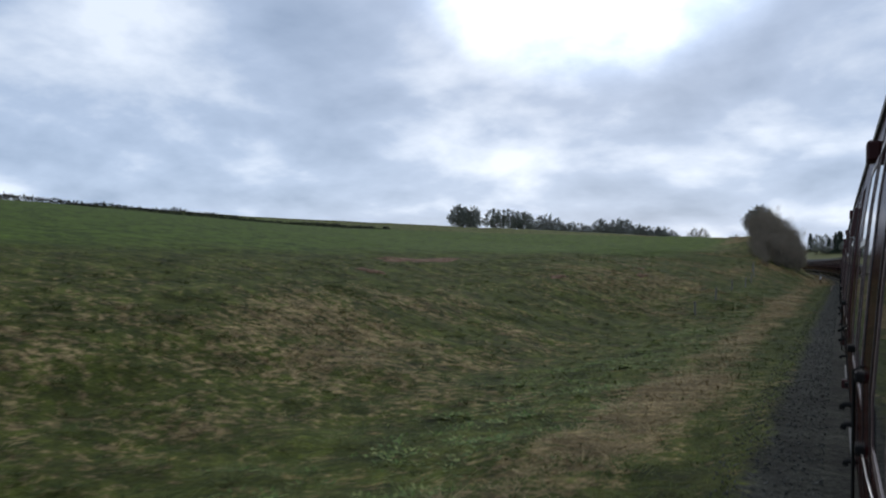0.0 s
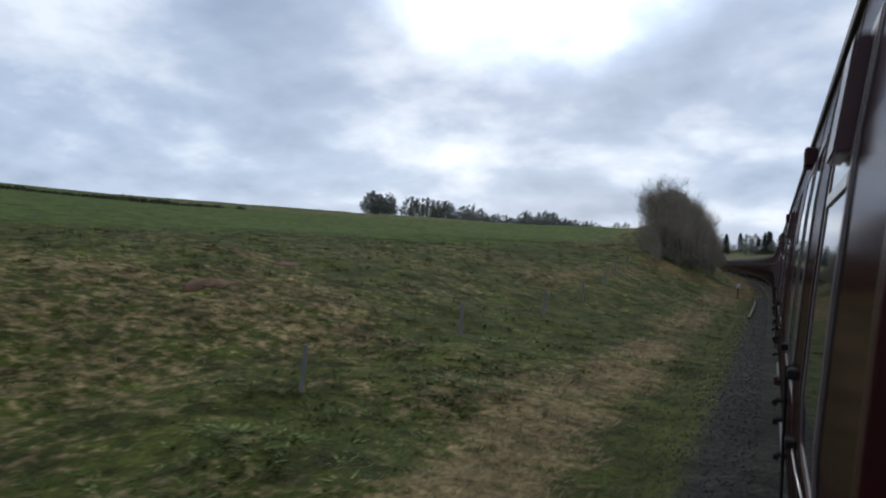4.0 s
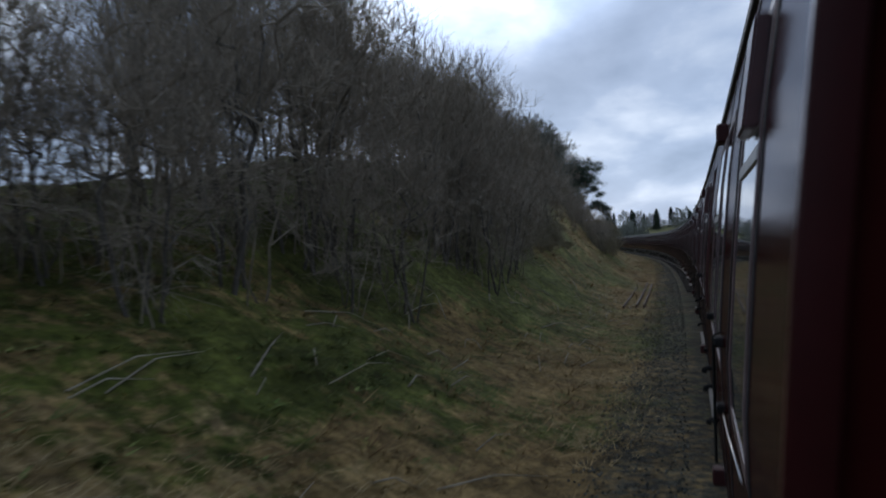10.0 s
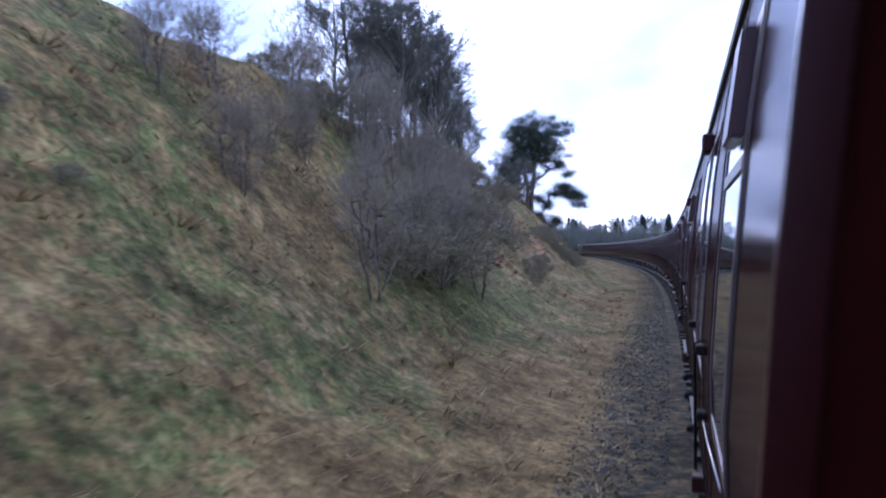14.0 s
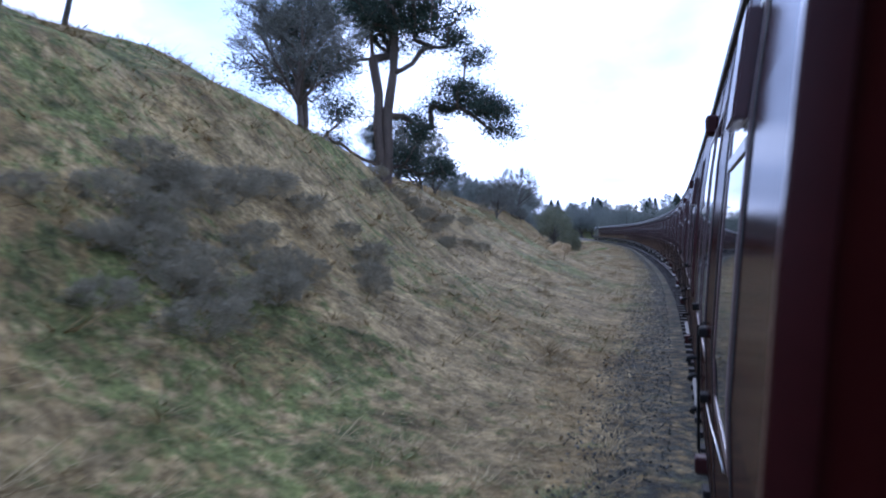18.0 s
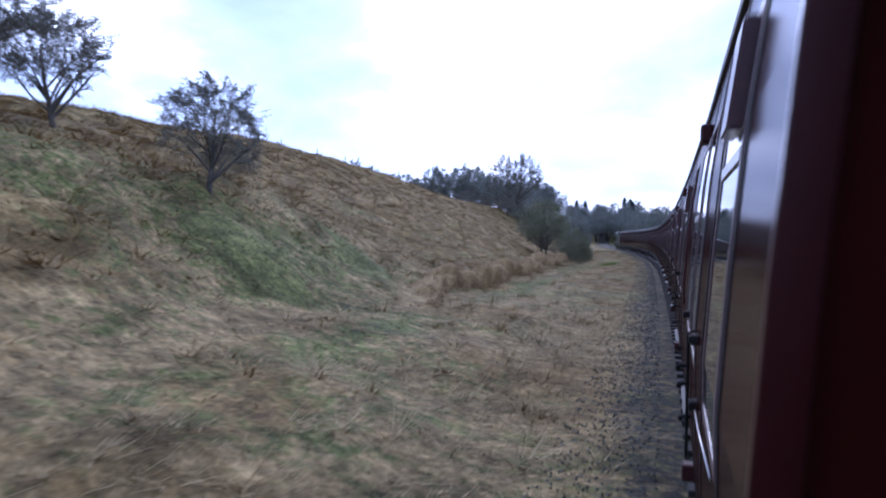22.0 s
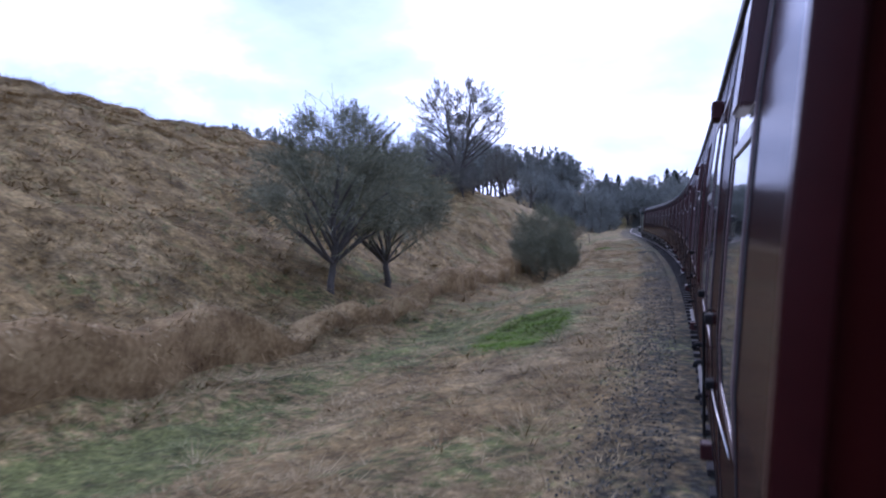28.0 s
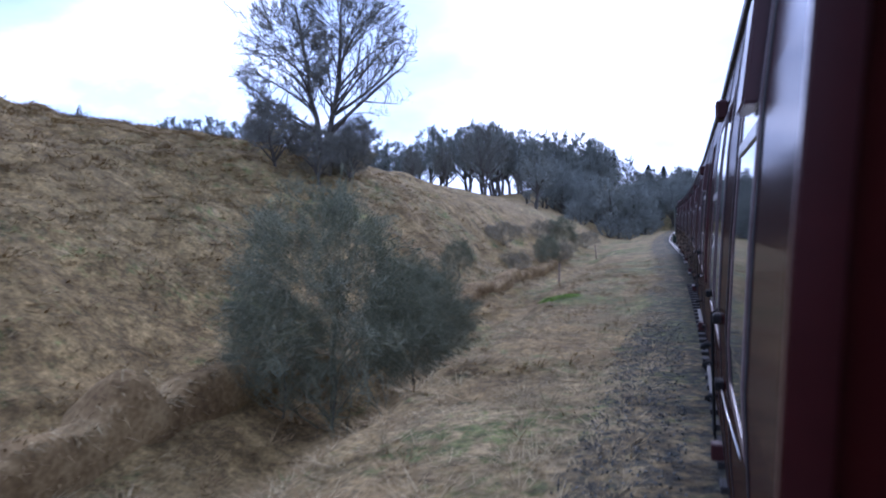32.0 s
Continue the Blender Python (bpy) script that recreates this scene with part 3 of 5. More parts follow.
def side_sheet(bm, y0, y1, z0, z1, proud=0.0, thick=0.05):
    """A curved piece of the coach's side between two places along it and two heights."""
    zs = [z0] + [p[0] for p in SIDE if z0 + 0.02 < p[0] < z1 - 0.02] + [z1]
    ring = [(side_x(z) - proud, z) for z in zs] + [(side_x(z) + thick, z) for z in reversed(zs)]
    a = [bm.verts.new((x, y0, z)) for x, z in ring]
    b = [bm.verts.new((x, y1, z)) for x, z in ring]
    k = len(ring)
    for i in range(k):
        bm.faces.new((a[i], a[(i + 1) % k], b[(i + 1) % k], b[i]))
    bm.faces.new(a[::-1])
    bm.faces.new(b)


def sheets(name, material, pieces, bevel=0.0):
    bm = bmesh.new()
    for piece in pieces:
        side_sheet(bm, *piece)
    return finished(name, material, bm, bevel)


def finished(name, material, bm, bevel=0.0):
    bmesh.ops.recalc_face_normals(bm, faces=bm.faces[:])
    if bevel:
        bmesh.ops.bevel(bm, geom=bm.edges[:], offset=bevel, segments=2, affect="EDGES", clamp_overlap=True)
    me = bpy.data.meshes.new(name)
    bm.to_mesh(me)
    bm.free()
    me.materials.append(material)
    return me


def holed_sheet(name, material, y0, y1, z0, z1, holes, proud=0.0, thick=0.05):
    """A curved sheet of the side in one piece, with openings cut through it."""
    ys = sorted({y0, y1, *[h[0] for h in holes], *[h[1] for h in holes]})
    zs = sorted({z0, z1, *[h[2] for h in holes], *[h[3] for h in holes], *[p[0] for p in SIDE if z0 < p[0] < z1]})
    bm = bmesh.new()
    grid = {(i, j): bm.verts.new((side_x(z) - proud, y, z)) for i, y in enumerate(ys) for j, z in enumerate(zs)}
    for i in range(len(ys) - 1):
        for j in range(len(zs) - 1):
            y, z = (ys[i] + ys[i + 1]) / 2, (zs[j] + zs[j + 1]) / 2
            if not any(h[0] < y < h[1] and h[2] < z < h[3] for h in holes):
                bm.faces.new((grid[i, j], grid[i, j + 1], grid[i + 1, j + 1], grid[i + 1, j]))
    bmesh.ops.delete(bm, geom=[v for v in bm.verts if not v.link_faces], context="VERTS")
    made = bmesh.ops.extrude_face_region(bm, geom=bm.faces[:])["geom"]
    bmesh.ops.translate(bm, vec=(thick + proud, 0, 0), verts=[g for g in made if isinstance(g, bmesh.types.BMVert)])
    return finished(name, material, bm)


# windows of a bay: along from, to, heights of the pane, and of the top light
OPEN = (0.25, 0.91, 1.95, 2.98)
PANES = [(1.53, 2.15, 1.95, 2.64), (2.95, 3.5, 1.93, 2.95), (3.72, 4.45, 1.93, 2.57)]


def bay_meshes(end):
    """All parts of a bay of a coach: (name, mesh, label). end: where the bay stops along."""
    out = []
    holes = [OPEN] + [(a, b, c, 2.95) for a, b, c, d in PANES]
    out.append(("body_side", holed_sheet("body_side", MAT_MAROON, 0.0, end, 1.0, 3.25, holes), "glossy maroon side panels reflecting the sky"))
    roof_ring = [(x, z) for z, x in ROOF] + [(WIDE - x, z) for z, x in reversed(ROOF[:-1])]
    verts = [(x, y, z) for y in (0, end) for x, z in roof_ring]
    k = len(roof_ring)
    out.append(("roof", mesh_of("roof", verts, [(i, i + 1, k + i + 1, k + i) for i in range(k - 1)], MAT_ROOF, True), "curved dark grey roof"))
    out.append(("gutter", boxes_mesh("gutter", MAT_BLACK, [(0.205, 0.24, 0, end, 3.235, 3.275)], 0.004), "black rain strip under the roof"))
    far = [(WIDE - x, y, z) for y in (0, end) for z, x in SIDE]
    k = len(SIDE)
    out.append(("far_side", mesh_of("far_side", far, [(i, k + i, k + i + 1, i + 1) for i in range(k - 1)], MAT_MAROON), ""))
    out.append(("floor_pan", boxes_mesh("floor_pan", MAT_BLACK, [(0.17, WIDE - 0.17, 0.0, end, 0.95, 1.08)]), ""))
    out.append(("door_post", sheets("door_post", MAT_JAMB, [(0.9, 0.93, 1.9, 3.0, 0.003, 0.055)], 0.003), "maroon edge of the open door window"))
    out.append(("door_lining", sheets("door_lining", MAT_LINING, [(0.934, 0.965, 1.9, 3.0, -0.045, 0.6)], 0.002), "dark glossy lining of the door"))
    out.append(("partition", boxes_mesh("partition", MAT_INSIDE, [(0.62, 0.66, 0.0, end, 1.09, 3.2)]), "brown inner wall"))
    for a, b, c, d in PANES:
        w = 0.03
        small = d < 2.9
        out.append(("window_frame", holed_sheet("window_frame", MAT_FRAME, a, b, c, 2.95, [(a + w, b - w, c + w, 2.95 - w)], 0.004), "dull maroon-grey window frame"))
        out.append(("pane", sheets("pane", MAT_GLASS, [(a + w, b - w, c + w, d - w, 0.001, 0.02)]), "reflecting window pane"))
        if small:
            out.append(("transom", sheets("transom", MAT_CREAM, [(a + w, b - w, d - w, d, 0.006)]), "pale metal rail across the window"))
            out.append(("top_light", sheets("top_light", MAT_GLASS, [(a + w, b - w, d, 2.95 - w, 0.001, 0.02)]), "narrow upper pane"))
    # the ventilator that stands open over the first window
    out.append(("ventilator", sheets("ventilator", MAT_JAMB, [(1.60, 1.80, 2.68, 2.92, 0.036, 0.0)], 0.006), "maroon hinged ventilator standing open"))
    for y in (1.465, 2.30, 2.88, 3.6):
        out.append(("door_gap", sheets("door_gap", MAT_SEAL, [(y, y + 0.016, 1.05, 3.2, 0.003, 0.0)]), "dark gap at the edge of a door"))
    for y, z in ((2.72, 2.08), (2.72, 1.84), (2.72, 1.30), (4.2, 2.02)):
        x = side_x(z)
        out.append(("hinge", boxes_mesh("hinge", MAT_MATT, [(x - 0.03, x + 0.01, y - 0.03, y + 0.03, z - 0.018, z + 0.018)], 0.006), "black iron door hinge"))
    x = side_x(1.0)
    out.append(("foot_bracket", boxes_mesh("foot_bracket", MAT_FITTING, [(x - 0.075, x + 0.01, 4.4, 4.5, 1.0, 1.1)], 0.01), "maroon step bracket"))
    x = side_x(3.0)
    out.append(("lamp_bracket", boxes_mesh("lamp_bracket", MAT_FITTING, [(x - 0.05, x + 0.01, 4.0, 4.16, 2.96, 3.06)], 0.01), "maroon lamp bracket"))
    x = side_x(2.0) - 0.03
    out.append(("grab_rail", rod_mesh("grab_rail", MAT_MATT, [(x + 0.05, 2.8, 2.12), (x, 2.8, 2.09), (x, 2.8, 1.62), (x + 0.05, 2.8, 1.59)], 0.006), "round grab rail beside the door"))
    for z in (1.68, 1.57, 1.37):
        x = side_x(z)
        out.append(("door_handle", rod_mesh("door_handle", MAT_MATT, [(x + 0.01, 4.5, z), (x - 0.04, 4.5, z), (x - 0.05, 4.5, z - 0.01), (x - 0.055, 4.5, z - 0.03)], 0.016), "dark iron door handle"))
    x = side_x(1.85) - 0.008
    out.append(("door_stay", rod_mesh("door_stay", MAT_CREAM, [(x, 2.66, 1.83), (x - 0.004, 2.2, 1.88), (x + 0.002, 1.66, 1.92)], 0.003), "thin pale metal rod along the door"))
    out.append(("foot_board", boxes_mesh("foot_board", MAT_BLACK, [(0.14, 0.24, 1.9, 3.5, 0.72, 0.76)]), "wooden foot board below the doors"))
    out.append(("sole_bar", boxes_mesh("sole_bar", MAT_BLACK, [(0.32, 0.42, 0.0, end, 0.78, 1.0)]), ""))
    return out


def wheel_mesh():
    bm = bmesh.new()
    for r, x0, x1 in ((0.46, 0.0, 0.13), (0.50, 0.13, 0.16), (0.12, -0.05, 0.0)):
        m = Matrix.Translation(((x0 + x1) / 2, 0, 0)) @ Matrix.Rotation(radians(90), 4, "Y")
        bmesh.ops.create_cone(bm, cap_ends=True, segments=24, radius1=r, radius2=r, depth=x1 - x0, matrix=m)
    me = bpy.data.meshes.new("wheel")
    bm.to_mesh(me)
    bm.free()
    me.materials.append(MAT_BLACK)
    return me


BAY_PARTS = bay_meshes(BAY)
BAY_LAST = bay_meshes(BAY - 0.55)
WHEEL = wheel_mesh()
BOGIE = boxes_mesh("bogie_frame", MAT_BLACK, [(0.5, 0.62, -1.7, 1.7, 0.45, 0.7), (0.45, 0.66, -1.3, -0.95, 0.35, 0.62), (0.45, 0.66, 0.95, 1.3, 0.35, 0.62), (0.5, 2.5, -0.15, 0.15, 0.5, 0.72)], 0.02)
BELLOWS = boxes_mesh("gangway", MAT_SEAL, [(1.0, 2.02, 19.86, 20.4, 1.1, 3.2)], 0.03)
END_WALL = boxes_mesh("end_wall", MAT_MAROON, [(0.25, WIDE - 0.25, 0.0, 0.05, 1.0, 3.25), (0.6, WIDE - 0.6, 0.0, 0.05, 3.25, 3.6)], 0.01)
UNDER = boxes_mesh("battery_box", MAT_BLACK, [(0.4, 0.9, 8.6, 11.2, 0.35, 0.8)], 0.02)


def line_pose(s):
    """A pose on the line s metres along, at rail height, its y axis ahead along the chord."""
    x, y, _ = on_line(s)
    x1, y1, _ = on_line(s + BAY)
    return Matrix.Translation((float(x), float(y), 0)) @ Matrix.Rotation(math.atan2(-(x1 - x), y1 - y), 4, "Z")


def make_coach(s):
    base = line_pose(s)
    coach = new("railway_coach")
    coach.matrix_world = base
    tagged(coach, "maroon passenger coach with glossy side, standing on the track", "railway coach", "coaches of the train")
    for start, bay in ((s, BAY_PARTS), (s + BAY, BAY_PARTS), (s + 2 * BAY, BAY_PARTS), (s + 3 * BAY, BAY_LAST)):
        at = base.inverted() @ line_pose(start)
        for name, me, label in bay:
            part(name, me, coach, label, at)
    part("gangway", BELLOWS, coach, "black corridor connection", Matrix())
    part("end_wall", END_WALL, coach, "", Matrix())
    part("end_wall", END_WALL, coach, "", base.inverted() @ line_pose(s + 3 * BAY) @ Matrix.Translation((0, BAY - 0.6, 0)))
    part("battery_box", UNDER, coach, "", Matrix())
    for along in (2.6, 16.6):
        at = base.inverted() @ line_pose(s + along)
        bogie = part("bogie", BOGIE, coach, "black four-wheeled bogie", at)
        for dy in (-1.2, 1.2):
            part("wheel", WHEEL, bogie, "", Matrix.Translation((0.63, dy, 0.5)))
            part("wheel", WHEEL, bogie, "", Matrix.Translation((WIDE - 0.63, dy, 0.5)) @ Matrix.Rotation(radians(180), 4, "Z"))


for number in range(-1, 18):
    make_coach(number * 4 * BAY)

# ---- trees and bushes ----


def tubes(segments, sides):
    """Vertices and quads of tapering tubes along many segments at once; segments: rows of start, end, radius, radius."""
    seg = np.asarray(segments)
    a, b, r0, r1 = seg[:, :3], seg[:, 3:6], seg[:, 6], seg[:, 7]
    d = b - a
    d = d / (np.linalg.norm(d, axis=1, keepdims=True) + 1e-9)
    up = np.where(np.abs(d[:, 2:3]) > 0.9, [[1.0, 0, 0]], [[0, 0, 1.0]])
    e1 = np.cross(d, up)
    e1 /= np.linalg.norm(e1, axis=1, keepdims=True)
    e2 = np.cross(d, e1)
    ang = 2 * np.pi * np.arange(sides) / sides
    ring = np.cos(ang)[None, :, None] * e1[:, None] + np.sin(ang)[None, :, None] * e2[:, None]
    v = np.concatenate([a[:, None] + ring * r0[:, None, None], b[:, None] + ring * r1[:, None, None]], 1).reshape(-1, 3)
    k = np.arange(sides)
    quad = np.stack([k, (k + 1) % sides, sides + (k + 1) % sides, sides + k], -1)
    f = (np.arange(len(a))[:, None, None] * 2 * sides + quad[None]).reshape(-1, 4)
    return v, f


def leaves(rng, centres, size, count, spread, flat=1.0):
    """Small three-cornered leaves or needle sprays round the centres."""
    c = np.repeat(np.asarray(centres), count, 0)
    c = c + rng.normal(0, 1, c.shape) * np.array([spread, spread, spread * flat])
    d1, d2 = rng.normal(0, 1, c.shape), rng.normal(0, 1, c.shape)
    d1 /= np.linalg.norm(d1, axis=1, keepdims=True)
    d2 /= np.linalg.norm(d2, axis=1, keepdims=True)
    s = size * rng.uniform(0.6, 1.4, (len(c), 1))
    v = np.stack([c - d1 * s, c + d1 * s, c + d2 * s * 0.7], 1).reshape(-1, 3)
    return v, np.arange(len(v)).reshape(-1, 3)


def in_dome(rng, n, centre, wide, high, hollow=0.55):
    """Points in a rounded crown, more of them near its skin."""
    d = rng.normal(0, 1, (n, 3))
    d /= np.linalg.norm(d, axis=1, keepdims=True)
    r = rng.uniform(0, 1, (n, 1)) ** hollow
    lump = 1 + 0.18 * np.sin(3 * d[:, :1] + 2 * d[:, 1:2] + centre[0]) + 0.12 * np.sin(7 * d[:, 1:2] + 5 * d[:, 2:])
    return np.array(centre) + d * r * lump * np.array([wide, wide, high])


def colony(rng, stems, targets, tip, thick=0.46, step=0.5, sag=0.0):
    """Limbs that grow out of the stems to reach all the targets, the nearest first. Rows of start, end, radius, radius."""
    pos, parent = [], []
    for stem in stems:
        for k, p in enumerate(stem):
            pos.append(p)
            parent.append(len(pos) - 2 if k else -1)
    base = np.mean([s[0] for s in stems], 0)
    big = np.zeros((len(pos) + len(targets) * 12, 3))
    big[:len(pos)] = pos
    n = len(pos)
    tips = []
    for t in targets[np.argsort(np.linalg.norm(targets - base, axis=1))]:
        d = big[:n] - t
        # a limb rises: nodes above the target are worse starts
        cost = np.sqrt((d * d).sum(1)) + 0.9 * np.maximum(d[:, 2], 0)
        k = int(cost[1:].argmin()) + 1
        gap = t - big[k]
        count = max(1, min(10, int(np.linalg.norm(gap) / step)))
        for i in range(1, count + 1):
            f = i / count
            p = big[k] + gap * f if i == 1 else big[first] + (t - big[first]) * ((i - 1) / max(count - 1, 1))
            if i < count:
                p = p + rng.normal(0, step * 0.07, 3) - np.array([0, 0, sag * math.sin(math.pi * f)])
            big[n] = p
            parent.append(k if i == 1 else n - 1)
            if i == 1:
                first = n
            n += 1
        tips.append(n - 1)
    load = np.zeros(n)
    load[tips] = 1
    for i in range(n - 1, 0, -1):
        if parent[i] >= 0:
            load[parent[i]] += load[i]
    radius = tip * np.maximum(load, 1) ** thick
    rows = [np.concatenate([big[parent[i]], big[i], [min(radius[parent[i]], radius[i] * 1.35), radius[i]]]) for i in range(n) if parent[i] >= 0]
    return np.array(rows), big[tips]


def twigs(rng, tips, centre, count, length, tip, up=0.25, wild=0.6):
    """Fine twigs that fan out from the tips, each of two pieces."""
    p = np.repeat(tips, count, 0)
    out = p - np.array(centre)
    out /= np.linalg.norm(out, axis=1, keepdims=True) + 1e-6
    d = out + rng.normal(0, wild, p.shape) + np.array([0, 0, up])
    d /= np.linalg.norm(d, axis=1, keepdims=True)
    ln = length * rng.uniform(0.5, 1.3, (len(p), 1))
    m = p + d * ln * 0.5
    e = m + (d + rng.normal(0, 0.3, p.shape)) * ln * 0.5
    r = np.full((len(p), 1), tip)
    return np.concatenate([np.concatenate([p, m, r, r * 0.8], 1), np.concatenate([m, e, r * 0.8, r * 0.4], 1)])


def bent(rng, a, b, n, wander):
    """A slightly bent stem from a to b."""
    f = np.linspace(0, 1, n)[:, None]
    p = np.array(a) * (1 - f) + np.array(b) * f
    p[1:-1] += rng.normal(0, wander, (n - 2, 3)) * np.array([1, 1, 0.3])
    return list(p)


def make_tree(name, label, category, group, seed, stems, domes, tip, twig, bark=None, skin=None, leaf=None, sag=0.0, thick=0.46, cut=0.035, step=0.5):
    """A tree at the origin, of trunk and crown. stems: rows (top x, y, z, foot spread); domes: rows (count, centre, width, height);
    twig: (count, length, radius, up); leaf: (part name, material, size, count, spread, flat)."""
    r = np.random.RandomState(seed)
    poles = []
    for k, (x, y, z, foot) in enumerate(stems):
        a = 2 * math.pi * k / len(stems) + seed
        poles.append(bent(r, (foot * math.cos(a), foot * math.sin(a), -0.35), (x, y, z), 7, 0.009 * z))
    targets = np.concatenate([in_dome(r, n, c, w, h) for n, c, w, h in domes])
    targets = targets[targets[:, 2] > 0.25]
    rows, tips = colony(r, poles, targets, tip, thick, step, sag)
    centre = np.mean([d[1] for d in domes], 0) * np.array([1, 1, 0.75])
    heavy = rows[:, 6] > cut
    fine = rows[~heavy]
    if twig[0]:
        fine = np.concatenate([fine, twigs(r, tips, centre, twig[0], twig[1], twig[2], twig[3])])
    tree = new(name)
    tagged(tree, label, category, group)
    v, f = tubes(rows[heavy], 7)
    part("trunk", fast_mesh("trunk", v, f, bark or MAT_BARK, True), tree)
    v, f = tubes(fine, 3)
    part("crown", fast_mesh("crown", v, f, skin or MAT_TWIG), tree)
    if leaf:
        title, material, size, count, spread, flat = leaf
        v, f = leaves(r, tips, size, count, spread, flat)
        part(title, fast_mesh(title, v, f, material), tree)
    return tree


def bows(a, c, b, n):
    """Points of many bowed limbs from a over c to b, n pieces each: (limbs, n + 1, 3)."""
    f = np.linspace(0, 1, n + 1)[None, :, None]
    return a[:, None] * (1 - f) ** 2 + 2 * c[:, None] * f * (1 - f) + b[:, None] * f ** 2


def limb_rows(pts, r0, r1):
    n = pts.shape[1] - 1
    f = np.linspace(0, 1, n + 1)[None]
    r = r0[:, None] * (1 - f) + r1[:, None] * f
    rows = np.concatenate([pts[:, :-1], pts[:, 1:], r[:, :-1, None], r[:, 1:, None]], 2)
    return rows.reshape(-1, 8)


def spreading(rng, trunk, dome, counts, girth, tip, reach=(0.55, 0.5, 0.5), fan=0.75, up=0.2, low=0.35):
    """A crown of limbs that radiate from the trunk, fork three times and end on a rounded dome. trunk: points; dome: centre, width, height."""
    centre, size = np.array(dome[0], float), np.array([dome[1], dome[1], dome[2]])
    trunk = np.array(trunk)
    top, foot = trunk[-1, 2], trunk[0, 2]
    n1 = counts[0]
    k = np.arange(n1) + 0.5
    zz = 1 - 1.42 * k / n1
    a = 2.39996 * k + rng.normal(0, 0.25, n1)
    flat = np.sqrt(1 - zz ** 2)
    way = np.stack([flat * np.cos(a), flat * np.sin(a), zz], -1) + rng.normal(0, 0.08, (n1, 3))
    end = centre + way * size * rng.uniform(0.68, 0.95, (n1, 1))
    side = np.linalg.norm(end[:, :2] - trunk[-1, :2], axis=1)
    z0 = np.clip(end[:, 2] - side * rng.uniform(0.7, 1.2, n1), low * top, 0.97 * top)
    start = np.stack([np.interp(z0, trunk[:, 2], trunk[:, i]) for i in range(3)], -1)
    gap = np.linalg.norm(end - start, axis=1)
    ctrl = (start + end) / 2 + rng.normal(0, 0.10, (n1, 3)) * gap[:, None] + np.array([0, 0, 0.10]) * gap[:, None]
    thin = np.clip(1 - (z0 - low * top) / (top * 1.2), 0.25, 1)
    r0 = girth * 0.58 * thin * np.clip(gap / gap.max(), 0.5, 1)
    f = np.linspace(1, 0.22, len(trunk))
    rows = [np.concatenate([trunk[:-1], trunk[1:], (girth * f[:-1])[:, None], (girth * f[1:])[:, None]], 1)]
    tips = None
    for level in range(4):
        pts = bows(start, ctrl, end, (7, 5, 3, 2)[level])
        r1 = np.maximum(r0 * 0.3, tip)
        rows.append(limb_rows(pts, np.maximum(r0, tip), r1))
        if level == 3 or not counts[level + 1]:
            tips = end
            break
        m = counts[level + 1]
        n = len(start)
        g = rng.uniform(0.22 if level else 0.3, 1.0, (n, m))
        g[:, 0] = 1.0
        a0, c0, b0 = start[:, None], ctrl[:, None], end[:, None]
        gg = g[..., None]
        p = a0 * (1 - gg) ** 2 + 2 * c0 * gg * (1 - gg) + b0 * gg ** 2
        tan = 2 * (1 - gg) * (c0 - a0) + 2 * gg * (b0 - c0)
        tan = tan / (np.linalg.norm(tan, axis=2, keepdims=True) + 1e-9)
        out = (p - centre) / size
        d = tan + rng.normal(0, fan, p.shape) + 0.35 * out + np.array([0, 0, up])
        d /= np.linalg.norm(d, axis=2, keepdims=True)
        ln = np.linalg.norm(end - start, axis=1)[:, None] * reach[level] * (1.15 - 0.45 * g) * rng.uniform(0.7, 1.25, g.shape)
        q = p + d * ln[..., None]
        e = (q - centre) / size
        far_out = np.linalg.norm(e, axis=2, keepdims=True)
        lump = 0.97 + 0.16 * np.sin(3.1 * e[..., :1] * 2 + 1.3) + 0.13 * np.sin(5.3 * e[..., 1:2] + 4 * e[..., 2:])
        q = centre + e * np.minimum(1, lump * rng.uniform(0.7, 1.08, far_out.shape) / far_out) * size
        r_here = (np.maximum(r0, tip)[:, None] * (1 - g) + r1[:, None] * g) * 0.62
        start, end, r0 = p.reshape(-1, 3), q.reshape(-1, 3), r_here.reshape(-1)
        high = end[:, 2] > 0.15
        start, end, r0 = start[high], end[high], r0[high]
        gap = np.linalg.norm(end - start, axis=1, keepdims=True)
        ctrl = (start + end) / 2 + rng.normal(0, 0.09, start.shape) * gap
    return np.concatenate(rows), tips


def make_spreading(name, label, category, group, seed, trunk_top, dome, counts, girth, tip, bark=None, skin=None, cut=0.05, leaf=None, **more):
    """A leafless tree at the origin with radiating limbs. trunk_top: x, y, z where the leading stem ends."""
    r = np.random.RandomState(seed)
    pole = bent(r, (0, 0, -0.35), trunk_top, 9, 0.012 * trunk_top[2])
    rows, tips = spreading(r, pole, dome, counts, girth, tip, **more)
    heavy = rows[:, 6] > cut
    tree = new(name)
    tagged(tree, label, category, group)
    v, f = tubes(rows[heavy], 7)
    part("trunk", fast_mesh("trunk", v, f, bark or MAT_BARK, True), tree)
    v, f = tubes(rows[~heavy], 3)
    part("crown", fast_mesh("crown", v, f, skin or MAT_TWIG), tree)
    if leaf:
        title, material, size, count, spread, flat = leaf
        v, f = leaves(r, tips, size, count, spread, flat)
        part(title, fast_mesh(title, v, f, material), tree)
    return tree


